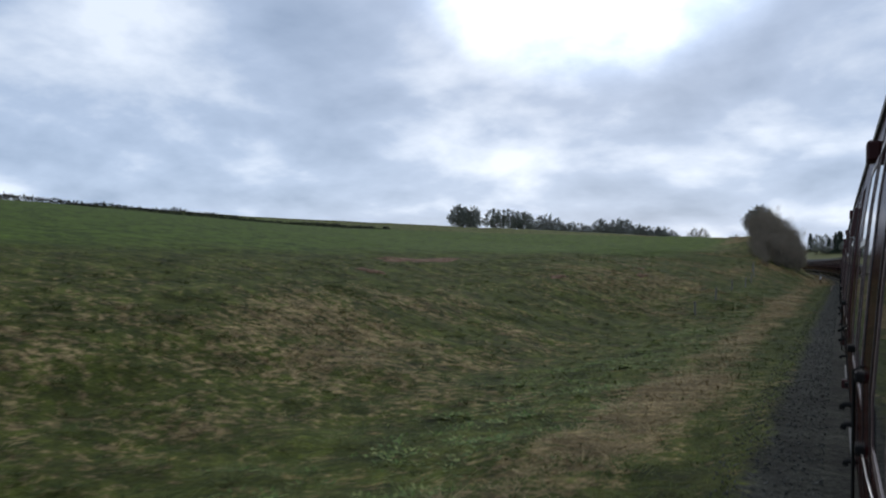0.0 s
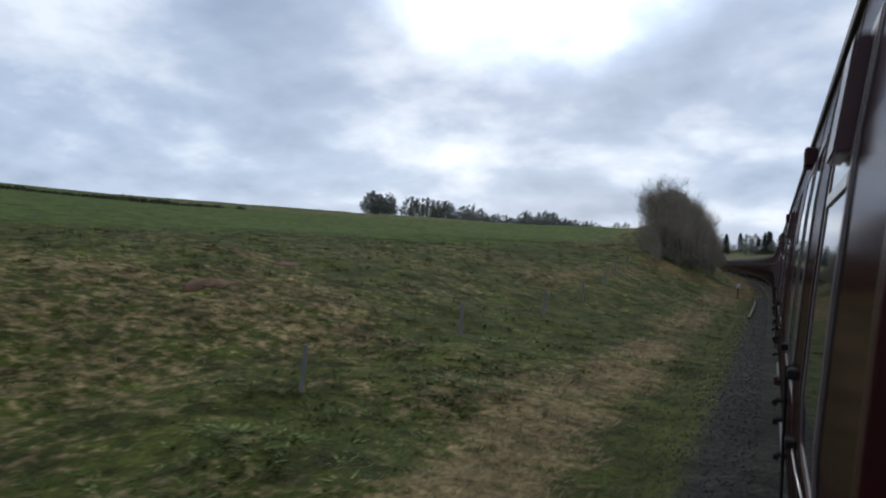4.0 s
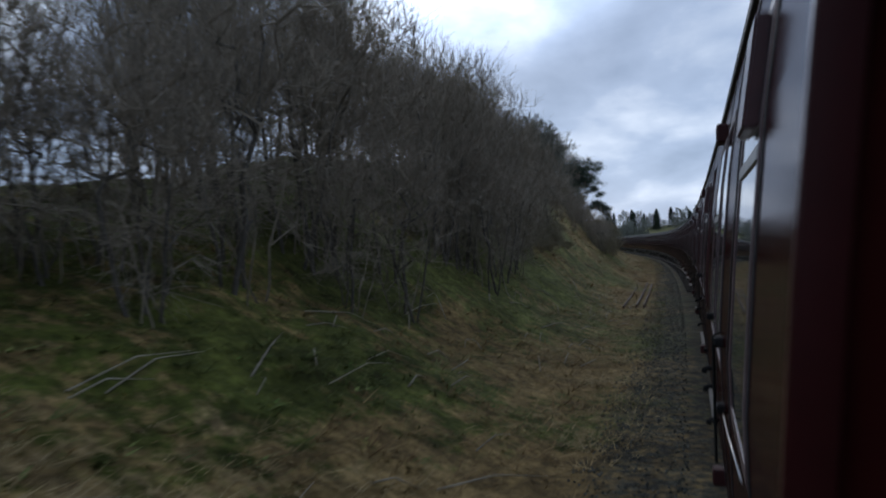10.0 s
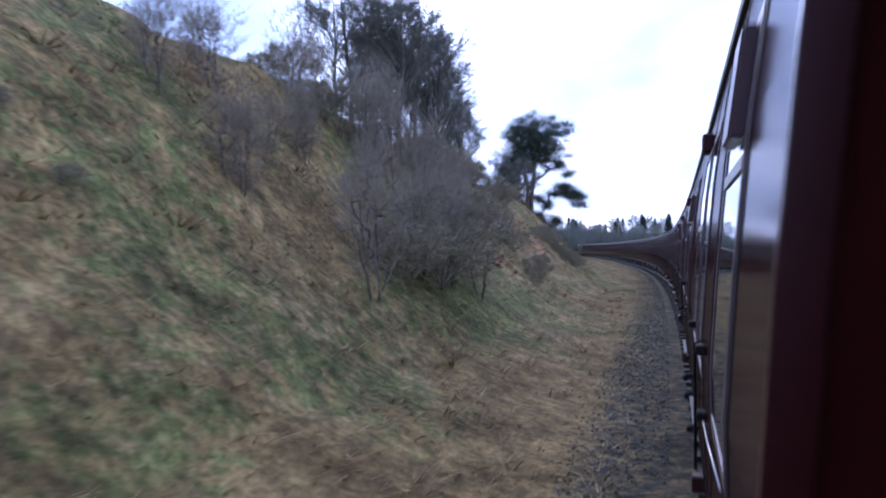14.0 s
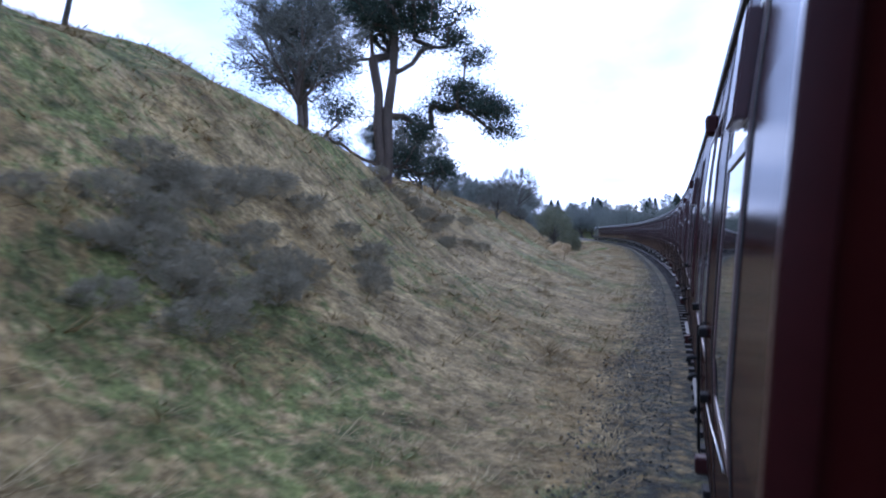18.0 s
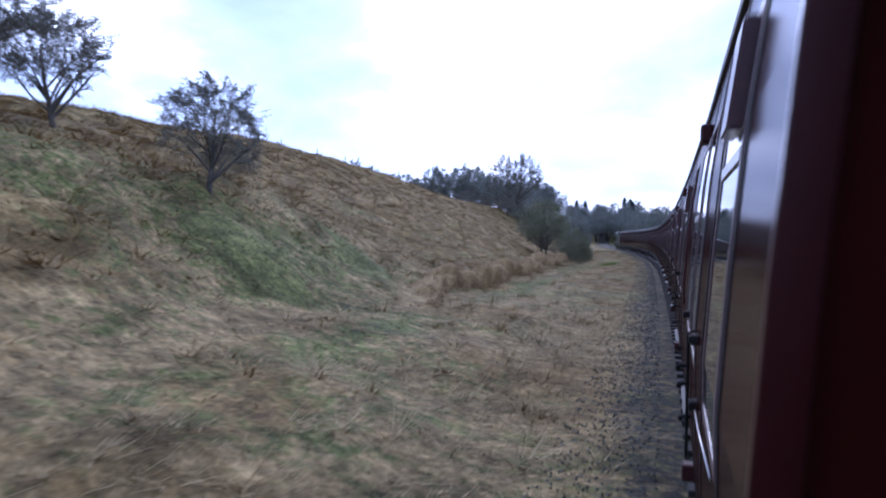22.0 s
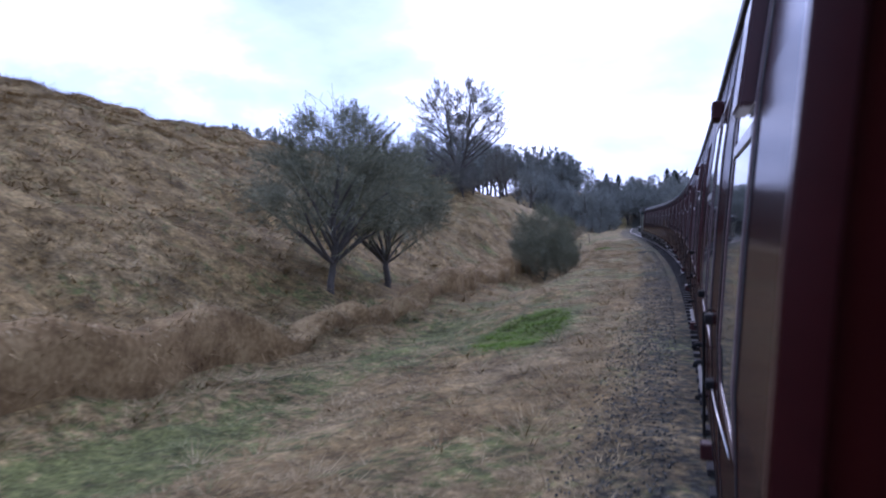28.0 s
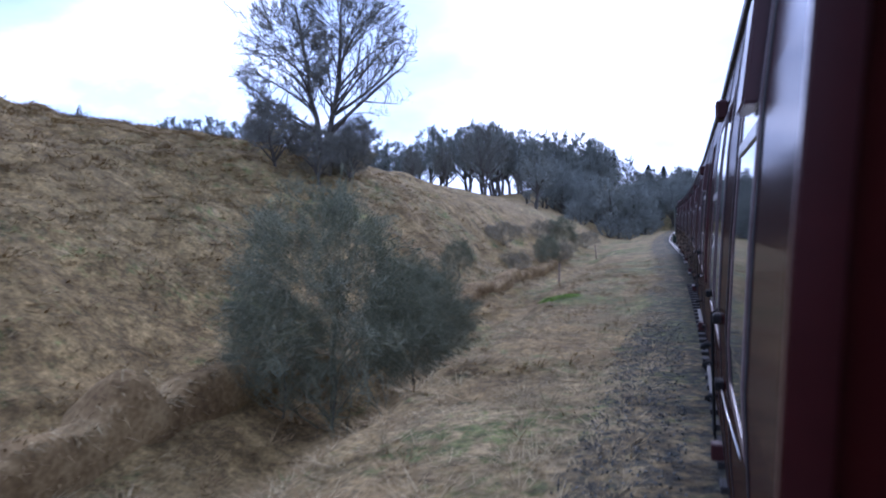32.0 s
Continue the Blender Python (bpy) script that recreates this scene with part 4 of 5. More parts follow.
def plant(s, u, scale=1.0, turn=0.0, sink=0.05, tall=1.0):
    return Matrix.Translation(spot(s, u, sink)) @ Matrix.Rotation(radians(turn), 4, "Z") @ Matrix.Diagonal((scale, scale, scale * tall, 1))


def put(tree, m):
    """Sets a tree at a pose that may also scale it."""
    tree.matrix_basis = m
    return tree


def copy_tree(tree, m):
    made = copy_thing(tree, m)
    made.matrix_basis = m
    return made


def spread_trees(stock, rows, turn_step=137.0):
    """Sets trees of the stock at rows of (s, u, size)."""
    for k, (s, u, size) in enumerate(rows):
        m = plant(s, u, size, turn_step * k)
        put(stock[k], m) if k < len(stock) else copy_tree(stock[k % len(stock)], m)


rng = np.random.RandomState(11)

# the thicket on the bank
shrubs = [make_tree("thicket_shrub", "leafless grey-brown thicket shrub with many thin stems", "shrub", "shrubs of the thicket on the bank", 20 + k,
                    [(0.9, 0.2, 3.2, 0.3), (-0.7, 0.6, 3.6, 0.3), (-0.3, -0.9, 3.0, 0.3), (0.2, 0.4, 4.2, 0.3), (0.9, -0.8, 2.6, 0.35), (-1.0, -0.3, 2.6, 0.35)],
                    [(150, (0, 0, 4.0), 1.9, 2.3), (50, (0, 0, 2.0), 1.6, 1.4)], 0.008, (7, 0.8, 0.0065, 0.6), MAT_BARK, MAT_THICKET, None, 0.0, 0.40, 0.026) for k in range(3)]
places = []
for k in range(33):
    s, u = 107 + 22 * rng.rand(), 6.2 + 5.5 * rng.rand()
    places.append((s, u, (0.74 + 0.24 * rng.rand()) * (1.1 if 110 < s < 121 else 0.88 if s > 115 else 0.6) * (0.85 if u > 9 and s < 113 else 1.0)))
for k in range(30):
    places.append((128 + 12 * rng.rand(), 6.0 + 5 * rng.rand(), 0.58 + 0.24 * rng.rand()))
places += [(113 + 15 * rng.rand(), 5.0 + 1.8 * rng.rand(), 0.5 + 0.22 * rng.rand()) for k in range(10)]
places += [(106 + 6 * rng.rand(), 6.0 + 3.5 * rng.rand(), 0.55 + 0.25 * rng.rand()) for k in range(9)]
places += [(100.8, 8.5, 0.3), (102.6, 9.0, 0.36), (104.2, 9.6, 0.42), (105.4, 10.4, 0.46)]
# scrub under the crest of the cutting
for k in range(44):
    s = 152 + 25 * rng.rand()
    places.append((s, 6.8 + 2.8 * rng.rand(), (0.18 + 0.14 * rng.rand()) * (1 + 0.7 * float(ramp01(s, 158, 163) * (1 - ramp01(s, 166, 170))))))
places += [(154 + 12 * rng.rand(), 4.6 + 1.6 * rng.rand(), 0.3 + 0.16 * rng.rand()) for k in range(9)]
spread_trees(shrubs, places)

# low scrub along the cutting and by the pine
scrub = [make_spreading("low_scrub", "low leafless brown scrub on the bank", "shrub", "low scrub of the cutting", 31 + k, (0.1, 0.05, 0.85),
                        ((0, 0, 0.7), 1.4, 0.72), (20, 8, 6, 5), 0.03, 0.004, MAT_BARK, MAT_BRAMBLE, 0.022, fan=0.9, low=0.03) for k in range(2)]
spots = [(160 + 28 * rng.rand(), 9.0 + 4 * rng.rand(), 0.6 + 0.5 * rng.rand()) for k in range(24)]
spots += [(128 + 9 * rng.rand(), 5.8 + 2.4 * rng.rand(), 0.55 + 0.35 * rng.rand()) for k in range(20)]
spots += [(158.5, 5.2, 1.3), (172.2, 5.4, 0.4), (173.8, 5.7, 0.5), (176, 5.5, 0.4), (171, 5.1, 0.35), (178, 6.0, 0.45), (160.5, 5.8, 1.5), (162, 6.4, 1.2), (156.5, 5.4, 0.9), (175, 6.8, 0.8), (188, 7.4, 0.8), (197.5, 6.8, 0.3), (203, 8.6, 0.4),
          (244, 13.5, 0.8), (233, 14.5, 0.5), (388, 9, 1.4), (396, 11, 1.6), (404, 8, 1.4), (384, 13, 1.5), (357, 12.5, 1.2), (378, 11, 1.1), (368, 20.0, 0.8), (365.0, 20.6, 0.9), (370, 20.4, 1.2), (372.5, 21.4, 1.4), (367.5, 23.0, 1.5)]
spots += [(189.5 + 8 * rng.rand(), 5.4 + 2.6 * rng.rand(), 0.26 + 0.22 * rng.rand()) for k in range(32)]
spots += [(137 + 13 * rng.rand(), 5.6 + 2.8 * rng.rand(), 0.22 + 0.22 * rng.rand()) for k in range(14)]
spots += [(205.5 + 8 * rng.rand(), 7.0 + 3.2 * rng.rand(), 0.22 + 0.18 * rng.rand()) for k in range(18)]
spread_trees(scrub, spots)

# bare trees on top of the cutting
slims = [make_spreading("bare_tree", "tall leafless grey tree on top of the bank", "tree", "bare trees above the cutting", 40 + k,
                        (0.3 - 0.4 * k, 0.1, 8.2), ((0.1, 0, 5.4), 2.5 + 0.3 * k, 3.6), (24, 6, 6, 5), 0.13, 0.0065, up=0.4, fan=0.6, low=0.15) for k in range(3)]
spread_trees(slims, [(171.5, 11.2, 0.85), (174, 12.0, 0.95), (178, 12.6, 0.92), (182, 13.2, 0.85), (187, 14.0, 0.66), (172, 13.6, 0.85), (192, 14.6, 0.5), (180, 15, 0.75), (176, 10.8, 0.8), (173, 12.8, 0.95),
                     (176.5, 13.4, 0.9), (179.5, 12.4, 0.8), (184.5, 13.0, 0.8), (189.5, 13.6, 0.68), (195.5, 14.2, 0.62), (198.3, 15.2, 0.72), (177.5, 14.6, 0.8), (183, 14.6, 0.7), (186, 12.4, 0.6), (181, 11.8, 0.62), (170, 13.4, 0.7)], 77)

# pines
pine = make_tree("scots_pine", "tall pine with a dense dark crown and a drooping side bough", "pine tree", "pines on the bank", 52, [(0.5, 0.1, 10.4, 0), (-0.7, 0.3, 8.6, 0.05)],
                 [(340, (0.5, 0, 9.0), 3.6, 2.7), (60, (0.2, 0.2, 7.2), 3.1, 1.0), (14, (2.9, 0.2, 6.6), 1.2, 0.6), (9, (3.6, -0.3, 5.6), 0.8, 0.4),
                  (16, (3.0, -0.4, 4.3), 0.9, 0.45), (18, (3.8, 0.3, 3.8), 1.0, 0.6), (22, (4.5, -0.3, 3.4), 1.0, 0.6), (8, (4.9, 0.2, 2.7), 0.5, 0.4), (9, (2.4, 0.6, 3.7), 0.8, 0.3), (9, (1.5, -0.8, 2.4), 0.9, 0.3),
                  (14, (-1.9, 0.6, 5.6), 1.3, 0.6), (14, (-1.7, -0.6, 3.4), 1.4, 0.6), (10, (1.3, 1.2, 3.2), 1.0, 0.5), (10, (-2.8, 0.8, 2.3), 1.2, 0.4), (16, (1.2, 0.6, 1.4), 1.0, 0.6), (12, (2.3, -0.4, 1.1), 0.7, 0.5)],
                 0.016, (2, 0.4, 0.01, 0.5), MAT_PINE_BARK, MAT_PINE_BARK, ("needles", MAT_NEEDLE, 0.06, 230, 0.31, 0.62), 0.12, 0.46, 0.05)
put(pine, plant(211.0, 11.2, 1.0, 24.5, 0.3))
hazel = make_spreading("bank_tree", "half-bare dark tree with twiggy outer limbs beside the pine", "tree", "trees beside the pine", 57, (0.2, 0.1, 5.8), ((0, 0, 4.0), 2.9, 2.9), (26, 8, 7, 6), 0.16, 0.007,
                       MAT_PINE_BARK, MAT_TWIG, 0.04, fan=0.8, low=0.25)
put(hazel, plant(203.8, 11.3, 0.74, 40, 0.3))
young = make_tree("young_pine", "bushy young pine with dark needles low on the bank", "pine tree", "pines on the bank", 58, [(0.2, 0.1, 5.6, 0)],
                  [(110, (0, 0, 4.2), 1.7, 1.6), (60, (0, 0, 2.4), 1.9, 1.0)], 0.014, (2, 0.35, 0.008, 0.4), MAT_PINE_BARK, MAT_PINE_BARK, ("needles", MAT_NEEDLE, 0.06, 130, 0.34, 0.6), 0.1, 0.46, 0.05)
put(young, plant(206.0, 12.4, 1.0, 120, 0.2))
copy_tree(young, plant(212.8, 12.2, 0.5, 20, 0.2))

# thorn trees
thorn = [make_spreading("thorn_tree", "small crooked leafless thorn tree on the hillside", "tree", "thorn trees on the hillside", 63 + k, (0.3, 0.2, 2.6),
                        ((0.1, 0, 2.3), 2.0, 1.7), (22, 8, 7, 6), 0.11, 0.006, fan=1.0, low=0.12, cut=0.03) for k in range(2)]
spread_trees(thorn, [(225.8, 15.8, 1.0), (238.2, 17.9, 1.45), (241.0, 17.4, 0.95), (241.5, 12.3, 0.85), (380, 24, 1.0), (376, 30, 1.1), (363.5, 19.6, 0.9), (366.5, 19.0, 0.8), (369.5, 20.5, 1.0), (362, 21.5, 1.0)], 100)

# the two lichen-grey trees by the dyke
twins = [make_spreading("lichen_tree", "leafless rounded tree with grey-green lichened twigs", "tree", "pair of trees by the dyke", 71 + k, (0.5 - 0.7 * k, -0.3, 5.4 - 0.5 * k),
                        ((0.2, 0, 4.0 - 0.5 * k), 3.5 - 0.4 * k, 3.4 - 0.3 * k), (32, 9, 8, 7), 0.15, 0.006, None, MAT_LICHEN, 0.04, fan=0.95, up=0.1, low=0.2) for k in range(2)]
put(twins[0], plant(309.3, 12.2, 1.0, 20))
put(twins[1], plant(314.2, 11.9, 1.05, 140))

# the great bare tree and its neighbours
def twin_crown(name, label, category, group, seed, lobes, girth, tip):
    """A large leafless tree of two stems from one foot, each with its own rounded crown. lobes: stem top, dome, counts."""
    r = np.random.RandomState(seed)
    rows = np.concatenate([spreading(r, bent(r, (0, 0, -0.35), top, 9, 0.008 * top[2]), dome, counts, girth, tip, (0.5, 0.42, 0.42), 0.55, 0.28, 0.14)[0] for top, dome, counts in lobes])
    heavy = rows[:, 6] > 0.06
    tree = new(name)
    tagged(tree, label, category, group)
    v, f = tubes(rows[heavy], 7)
    part("trunk", fast_mesh("trunk", v, f, MAT_BARK, True), tree)
    v, f = tubes(rows[~heavy], 3)
    part("crown", fast_mesh("crown", v, f, MAT_TWIG), tree)
    return tree


great = twin_crown("great_bare_tree", "large leafless spreading tree of two stems on the hillside", "tree", "large trees up the valley", 83,
                   [((-1.9, 0.2, 11.6), ((-2.5, 0, 7.9), 4.0, 6.4), (36, 8, 6, 6)), ((1.9, -0.2, 12.6), ((2.3, 0, 8.2), 4.2, 6.8), (36, 8, 6, 6))], 0.25, 0.010)
put(great, plant(366.7, 20.6, 0.92, 22, 0.3, 1.04))
for s, u, size in ((423, 24, 0.74), (431, 33, 0.5), (440, 42, 0.5), (420, 46, 0.5), (404, 47, 0.4), (398, 52, 0.38), (462, 27, 0.55)):
    copy_tree(great, plant(s, u, size, 600 * size))

# the willow at the foot of the embankment
bush = make_spreading("willow_bush", "bushy grey-green willow at the foot of the embankment", "bush", "willow bushes", 91, (0.1, 0.2, 3.7),
                      ((0, 0, 3.0), 2.7, 2.8), (32, 8, 7, 6), 0.05, 0.0055, MAT_BARK, MAT_LICHEN, 0.03, ("leaves", MAT_GORSE, 0.02, 3, 0.2, 1.0), fan=1.15, up=0.3, low=0.02)
put(bush, plant(342.2, 8.6, 1.05, 0, 0.3, 1.12))
for s, u, size in ((345.6, 7.6, 0.72), (347.6, 8.0, 0.66), (343.8, 7.0, 0.5), (341.6, 9.6, 0.6), (350.5, 9.6, 0.55), (364, 11.5, 0.42), (385, 9.5, 0.5), (396, 9.5, 0.6)):
    copy_tree(bush, plant(s, u, size, 630 * size))

# woods and tree rows far off
far = [make_spreading("distant_tree", "distant leafless broad tree", "tree", "distant trees", 100 + k, (0.3, 0.1, 8.6),
                      ((0, 0, 5.9), 3.7 - 0.4 * k, 4.2 + 0.3 * k), (18, 7, 6, 5), 0.26, 0.02, None, MAT_FAR, 0.09, fan=0.7, low=0.22) for k in range(3)]


def conifer(seed, height):
    r = np.random.RandomState(seed)
    tree = new("distant_conifer")
    tagged(tree, "distant dark green conifer", "conifer", "distant conifers")
    v, f = tubes([(0, 0, -0.3, 0, 0, height * 0.95, 0.2, 0.03)], 6)
    part("trunk", fast_mesh("trunk", v, f, MAT_BARK, True), tree)
    h = r.uniform(0.08, 1, 900)
    rad = (1 - h) ** 0.75 * height * 0.32 * (0.6 + 0.5 * np.sin(h * 47 + seed) ** 2) * r.uniform(0.3, 1.15, 900)
    a = r.uniform(0, 2 * np.pi, 900)
    rad = rad * (1 + 0.3 * np.sin(3 * a + 9 * h))
    c = np.stack([np.cos(a) * rad, np.sin(a) * rad, h * height - rad * 0.25], -1)
    v, f = leaves(r, c, 0.3, 3, 0.16, 0.7)
    part("foliage", fast_mesh("foliage", v, f, MAT_CONIFER), tree)
    return tree


firs = [conifer(200 + k, 11) for k in range(3)]
used = {"far": 0, "fir": 0}


def add_far(kind, s, u, size, tall=1.0, sink=0.3):
    m = Matrix.Translation(spot(s, u, sink)) @ Matrix.Rotation(6.28 * rng.rand(), 4, "Z") @ Matrix.Diagonal((size, size, size * tall, 1))
    stock = far if kind == "far" else firs
    k = used[kind]
    used[kind] += 1
    put(stock[k], m) if k < len(stock) else copy_tree(stock[k % len(stock)], m)


# a clump and a row along the skyline of the meadow
for k in range(7):
    add_far("far", 455 + 12 * rng.rand(), 150 + 12 * rng.rand(), 2.0 + 0.3 * rng.rand())
for k in range(30):
    f = k / 29
    add_far("far", float(np.interp(f, [0, 0.5, 1], [488, 530, 515])) + 5 * rng.rand(), 142 - 100 * f + 3 * rng.rand(), 1.55 + 0.8 * rng.rand())
for k in range(16):
    add_far("far", 500 + 14 * rng.rand(), 44 - 26 * k / 15 + 3 * rng.rand(), 1.3 + 0.6 * rng.rand(), 1.0, 1.0)
for k in range(10):
    add_far("far", 560 + 60 * rng.rand(), 240 + 160 * k / 9, 0.9 + 0.4 * rng.rand())
# the wood that closes the valley
for k in range(110):
    s, u = 440 + 110 * rng.rand(), -40 + 66 * rng.rand()
    if abs(u + 1.5) > 6 or s > 485:
        add_far("far", s, u, 0.82 + 0.4 * rng.rand())
for k in range(14):
    s, u = 530 + 50 * rng.rand(), -25 + 60 * rng.rand()
    if abs(u + 1.5) > 6:
        add_far("fir", s, u, 1.0 + 0.2 * rng.rand())
for k in range(30):
    s, u = 486 + 50 * rng.rand(), -12 + 22 * rng.rand()
    add_far("far", s, u, 0.9 + 0.4 * rng.rand(), 0.9, 1.0)
for k in range(14):
    s, u = 436 + 40 * rng.rand(), 3.5 + 15 * rng.rand()
    add_far("far", s, u, 0.6 + 0.3 * rng.rand(), 0.9, 2.2)
for k in range(26):
    s, u = 455 + 30 * rng.rand(), 4 + 20 * rng.rand()
    add_far("far", s, u, 0.8 + 0.35 * rng.rand(), 1.0, 2.5)
# dark trees beyond the field on the other side
for k in range(40):
    add_far("fir" if k % 3 else "far", 640 + 70 * rng.rand(), -45 - 150 * (k / 39), 1.2 + 0.6 * rng.rand())
for k in range(36):
    add_far("far", 620 + 30 * rng.rand(), -40 - 160 * rng.rand(), 0.8 + 0.3 * rng.rand())



def make_hedge(s0, s1, u, height, seed):
    """A clipped field hedge along the crest of the pasture, uneven along its top."""
    r = np.random.RandomState(seed)
    n = int((s1 - s0) * 26)
    s = r.uniform(s0, s1, n)
    top = height * (0.75 + 1.0 * np.clip(rough_noise(s, 0 * s, 14, seed) + 0.2, 0, 1) + 0.5 * rough_noise(s, 0 * s, 3.5, seed + 1))
    uu = u + r.normal(0, 0.35, n)
    x, y, _ = on_line(s, uu)
    c = np.stack([x, y, land(s, uu) + top * r.rand(n) ** 0.7], -1)
    v, f = leaves(r, c, 0.3, 2, 0.15)
    tagged(new("field_hedge", fast_mesh("field_hedge", v, f, MAT_HEDGE)), "low dark leafless hedge on the crest of the pasture", "hedge")


make_hedge(30, 205, 121, 1.0, 61)

# ---- grasses ----


def blades(rng, s, u, height, spread, count, droop, width, lift=0.0):
    """Tufts of single-triangle blades on the land at the places s, u."""
    x, y, _ = on_line(s, u)
    z = land(s, u) - 0.02 + lift
    root = np.repeat(np.stack([x, y, z], -1), count, 0)
    n = len(root)
    h = np.repeat(height, count) * rng.uniform(0.5, 1.2, n)
    a = rng.uniform(0, 2 * np.pi, n)
    out = np.stack([np.cos(a), np.sin(a), np.zeros(n)], -1)
    side = np.stack([-np.sin(a), np.cos(a), np.zeros(n)], -1)
    root = root + out * (np.repeat(spread, count) * rng.uniform(0, 1, n))[:, None]
    lean = rng.uniform(0.5, 1.0, n) * droop
    tip = root + out * (h * lean)[:, None]
    tip[:, 2] += h * (1 - 0.5 * lean)
    w = width * rng.uniform(0.6, 1.3, n)[:, None]
    v = np.stack([root - side * w, root + side * w, tip], 1).reshape(-1, 3)
    return v, np.arange(3 * n).reshape(-1, 3)


def sow(name, label, material, rng, s0, s1, u0, u1, tufts, height, spread, count, droop, width, keep=None, lean_near=1.6):
    s = rng.uniform(s0, s1, tufts)
    u = u0 + (u1 - u0) * rng.rand(tufts) ** lean_near
    if keep is not None:
        good = keep(s, u, rng.rand(tufts))
        s, u = s[good], u[good]
    hs = height * (0.5 + rng.rand(len(s)))
    v, f = blades(rng, s, u, hs, np.full(len(s), spread), count, droop, width)
    tagged(new(name, fast_mesh(name, v, f, material)), label, "grass", kind="stuff")


def grows(kind):
    """Which of the chosen places bear that kind, by the cover of the ground."""
    def keep(s, u, r):
        straw, brown, stone = cover(s, u)
        share = {"green": np.minimum(0.60 - straw, 0.60 - brown), "straw": np.minimum(straw - 0.36, 0.75 - brown), "brown": brown - 0.36}[kind]
        return (r < 5 * share) & (stone < 0.9)
    return keep


grass_rng = np.random.RandomState(5)
sow("meadow_grass", "short green meadow grass in clumps", MAT_GRASS, grass_rng, -5, 118, 1.0, 30, 42000, 0.12, 0.2, 8, 1.5, 0.008, grows("green"))
sow("pale_grass", "pale dead grass among the meadow", MAT_STRAW, grass_rng, -5, 112, 1.2, 24, 60000, 0.2, 0.16, 9, 1.6, 0.008, grows("straw"), 1.3)
sow("bank_grass", "rough green grass on the bank of the cutting", MAT_SAGE, grass_rng, 108, 232, 0.8, 15, 26000, 0.16, 0.22, 8, 1.5, 0.008, grows("green"))
sow("dead_grass", "flattened straw-coloured dead grass", MAT_STRAW, grass_rng, 104, 375, 0.7, 16, 60000, 0.2, 0.24, 8, 1.7, 0.008, grows("straw"))
sow("hill_grass", "straw-coloured rough grass on the hillside", MAT_STRAW, grass_rng, 195, 375, 11, 40, 30000, 0.26, 0.34, 7, 1.6, 0.016, grows("straw"), 1.0)
sow("bracken", "dead brown bracken on bank and hillside", MAT_BRACKEN, grass_rng, 60, 375, 1.2, 38, 70000, 0.22, 0.3, 8, 1.7, 0.012, grows("brown"), 1.2)
sow("ditch_grass", "fresh green grass in the hollow", MAT_SAGE, grass_rng, 222, 350, 5.0, 13, 16000, 0.17, 0.25, 8, 1.5, 0.009, grows("green"), 1.0)
sow("straw_tussocks", "pale tussocks of long dead grass", MAT_STRAW, grass_rng, 100, 372, 1.6, 30, 3600, 0.42, 0.32, 34, 1.5, 0.009, grows("straw"), 1.5)
sow("bracken_tussocks", "brown tussocks of dead bracken and grass", MAT_BRACKEN, grass_rng, 96, 372, 2.0, 34, 2600, 0.42, 0.36, 34, 1.5, 0.011, grows("brown"), 1.3)
sow("hill_tussocks", "brown tussocks of bracken and rough grass on the hillside", MAT_BRACKEN, grass_rng, 205, 385, 9, 38, 3200, 0.42, 0.45, 26, 1.6, 0.016, grows("brown"), 1.2)
sow("hill_straw_tussocks", "pale tussocks of rough grass on the hillside", MAT_STRAW, grass_rng, 205, 385, 9, 38, 6000, 0.42, 0.42, 24, 1.6, 0.014, grows("straw"), 1.2)
sow("green_tussocks", "rank green tussocks in the meadow", MAT_GRASS, grass_rng, -5, 112, 1.6, 24, 4200, 0.24, 0.3, 30, 1.5, 0.009, grows("green"), 1.3)
sow("meadow_tussocks", "pale tussocks in the meadow", MAT_STRAW, grass_rng, -5, 112, 1.6, 24, 3200, 0.24, 0.26, 30, 1.6, 0.009, grows("straw"), 1.3)


def weedy(s, u, r):
    """The damp strip by the fence and the mound before the thicket, where broad weeds grow."""
    strip = np.exp(-((u - 5.8) / 1.5) ** 2) * (1 - ramp01(s, 52, 66))
    mound = np.exp(-((u - 5.2) / 2.2) ** 2 - ((s - 95) / 9) ** 2)
    return r < np.maximum(strip, mound) * (0.35 + 1.3 * np.clip(rough_noise(s, u, 1.3, 52) + 0.25, 0, 1))


sow("leafy_weeds", "low broad-leaved green weeds in the damp strip", MAT_WEED, grass_rng, -5, 112, 2.5, 11, 24000, 0.09, 0.2, 9, 1.6, 0.03, weedy, 1.0)


# the overgrown dyke
DYKE = [(244, 6.6, 0.4), (247, 7.6, 0.7), (252, 8.2, 0.75), (263, 8.3, 0.78), (275, 8.4, 0.72), (284, 9.4, 0.6), (288, 10.0, 0.7), (290.5, 10.3, 1.25), (295, 10.7, 1.35), (301.0, 10.9, 1.3), (302.6, 10.7, 0.55), (312, 10.2, 0.5), (317, 10.1, 0.95),
        (331, 10.5, 1.1), (345, 10.7, 1.0), (352, 10.5, 0.5), (370, 10.2, 0.6), (392, 9.0, 0.5)]


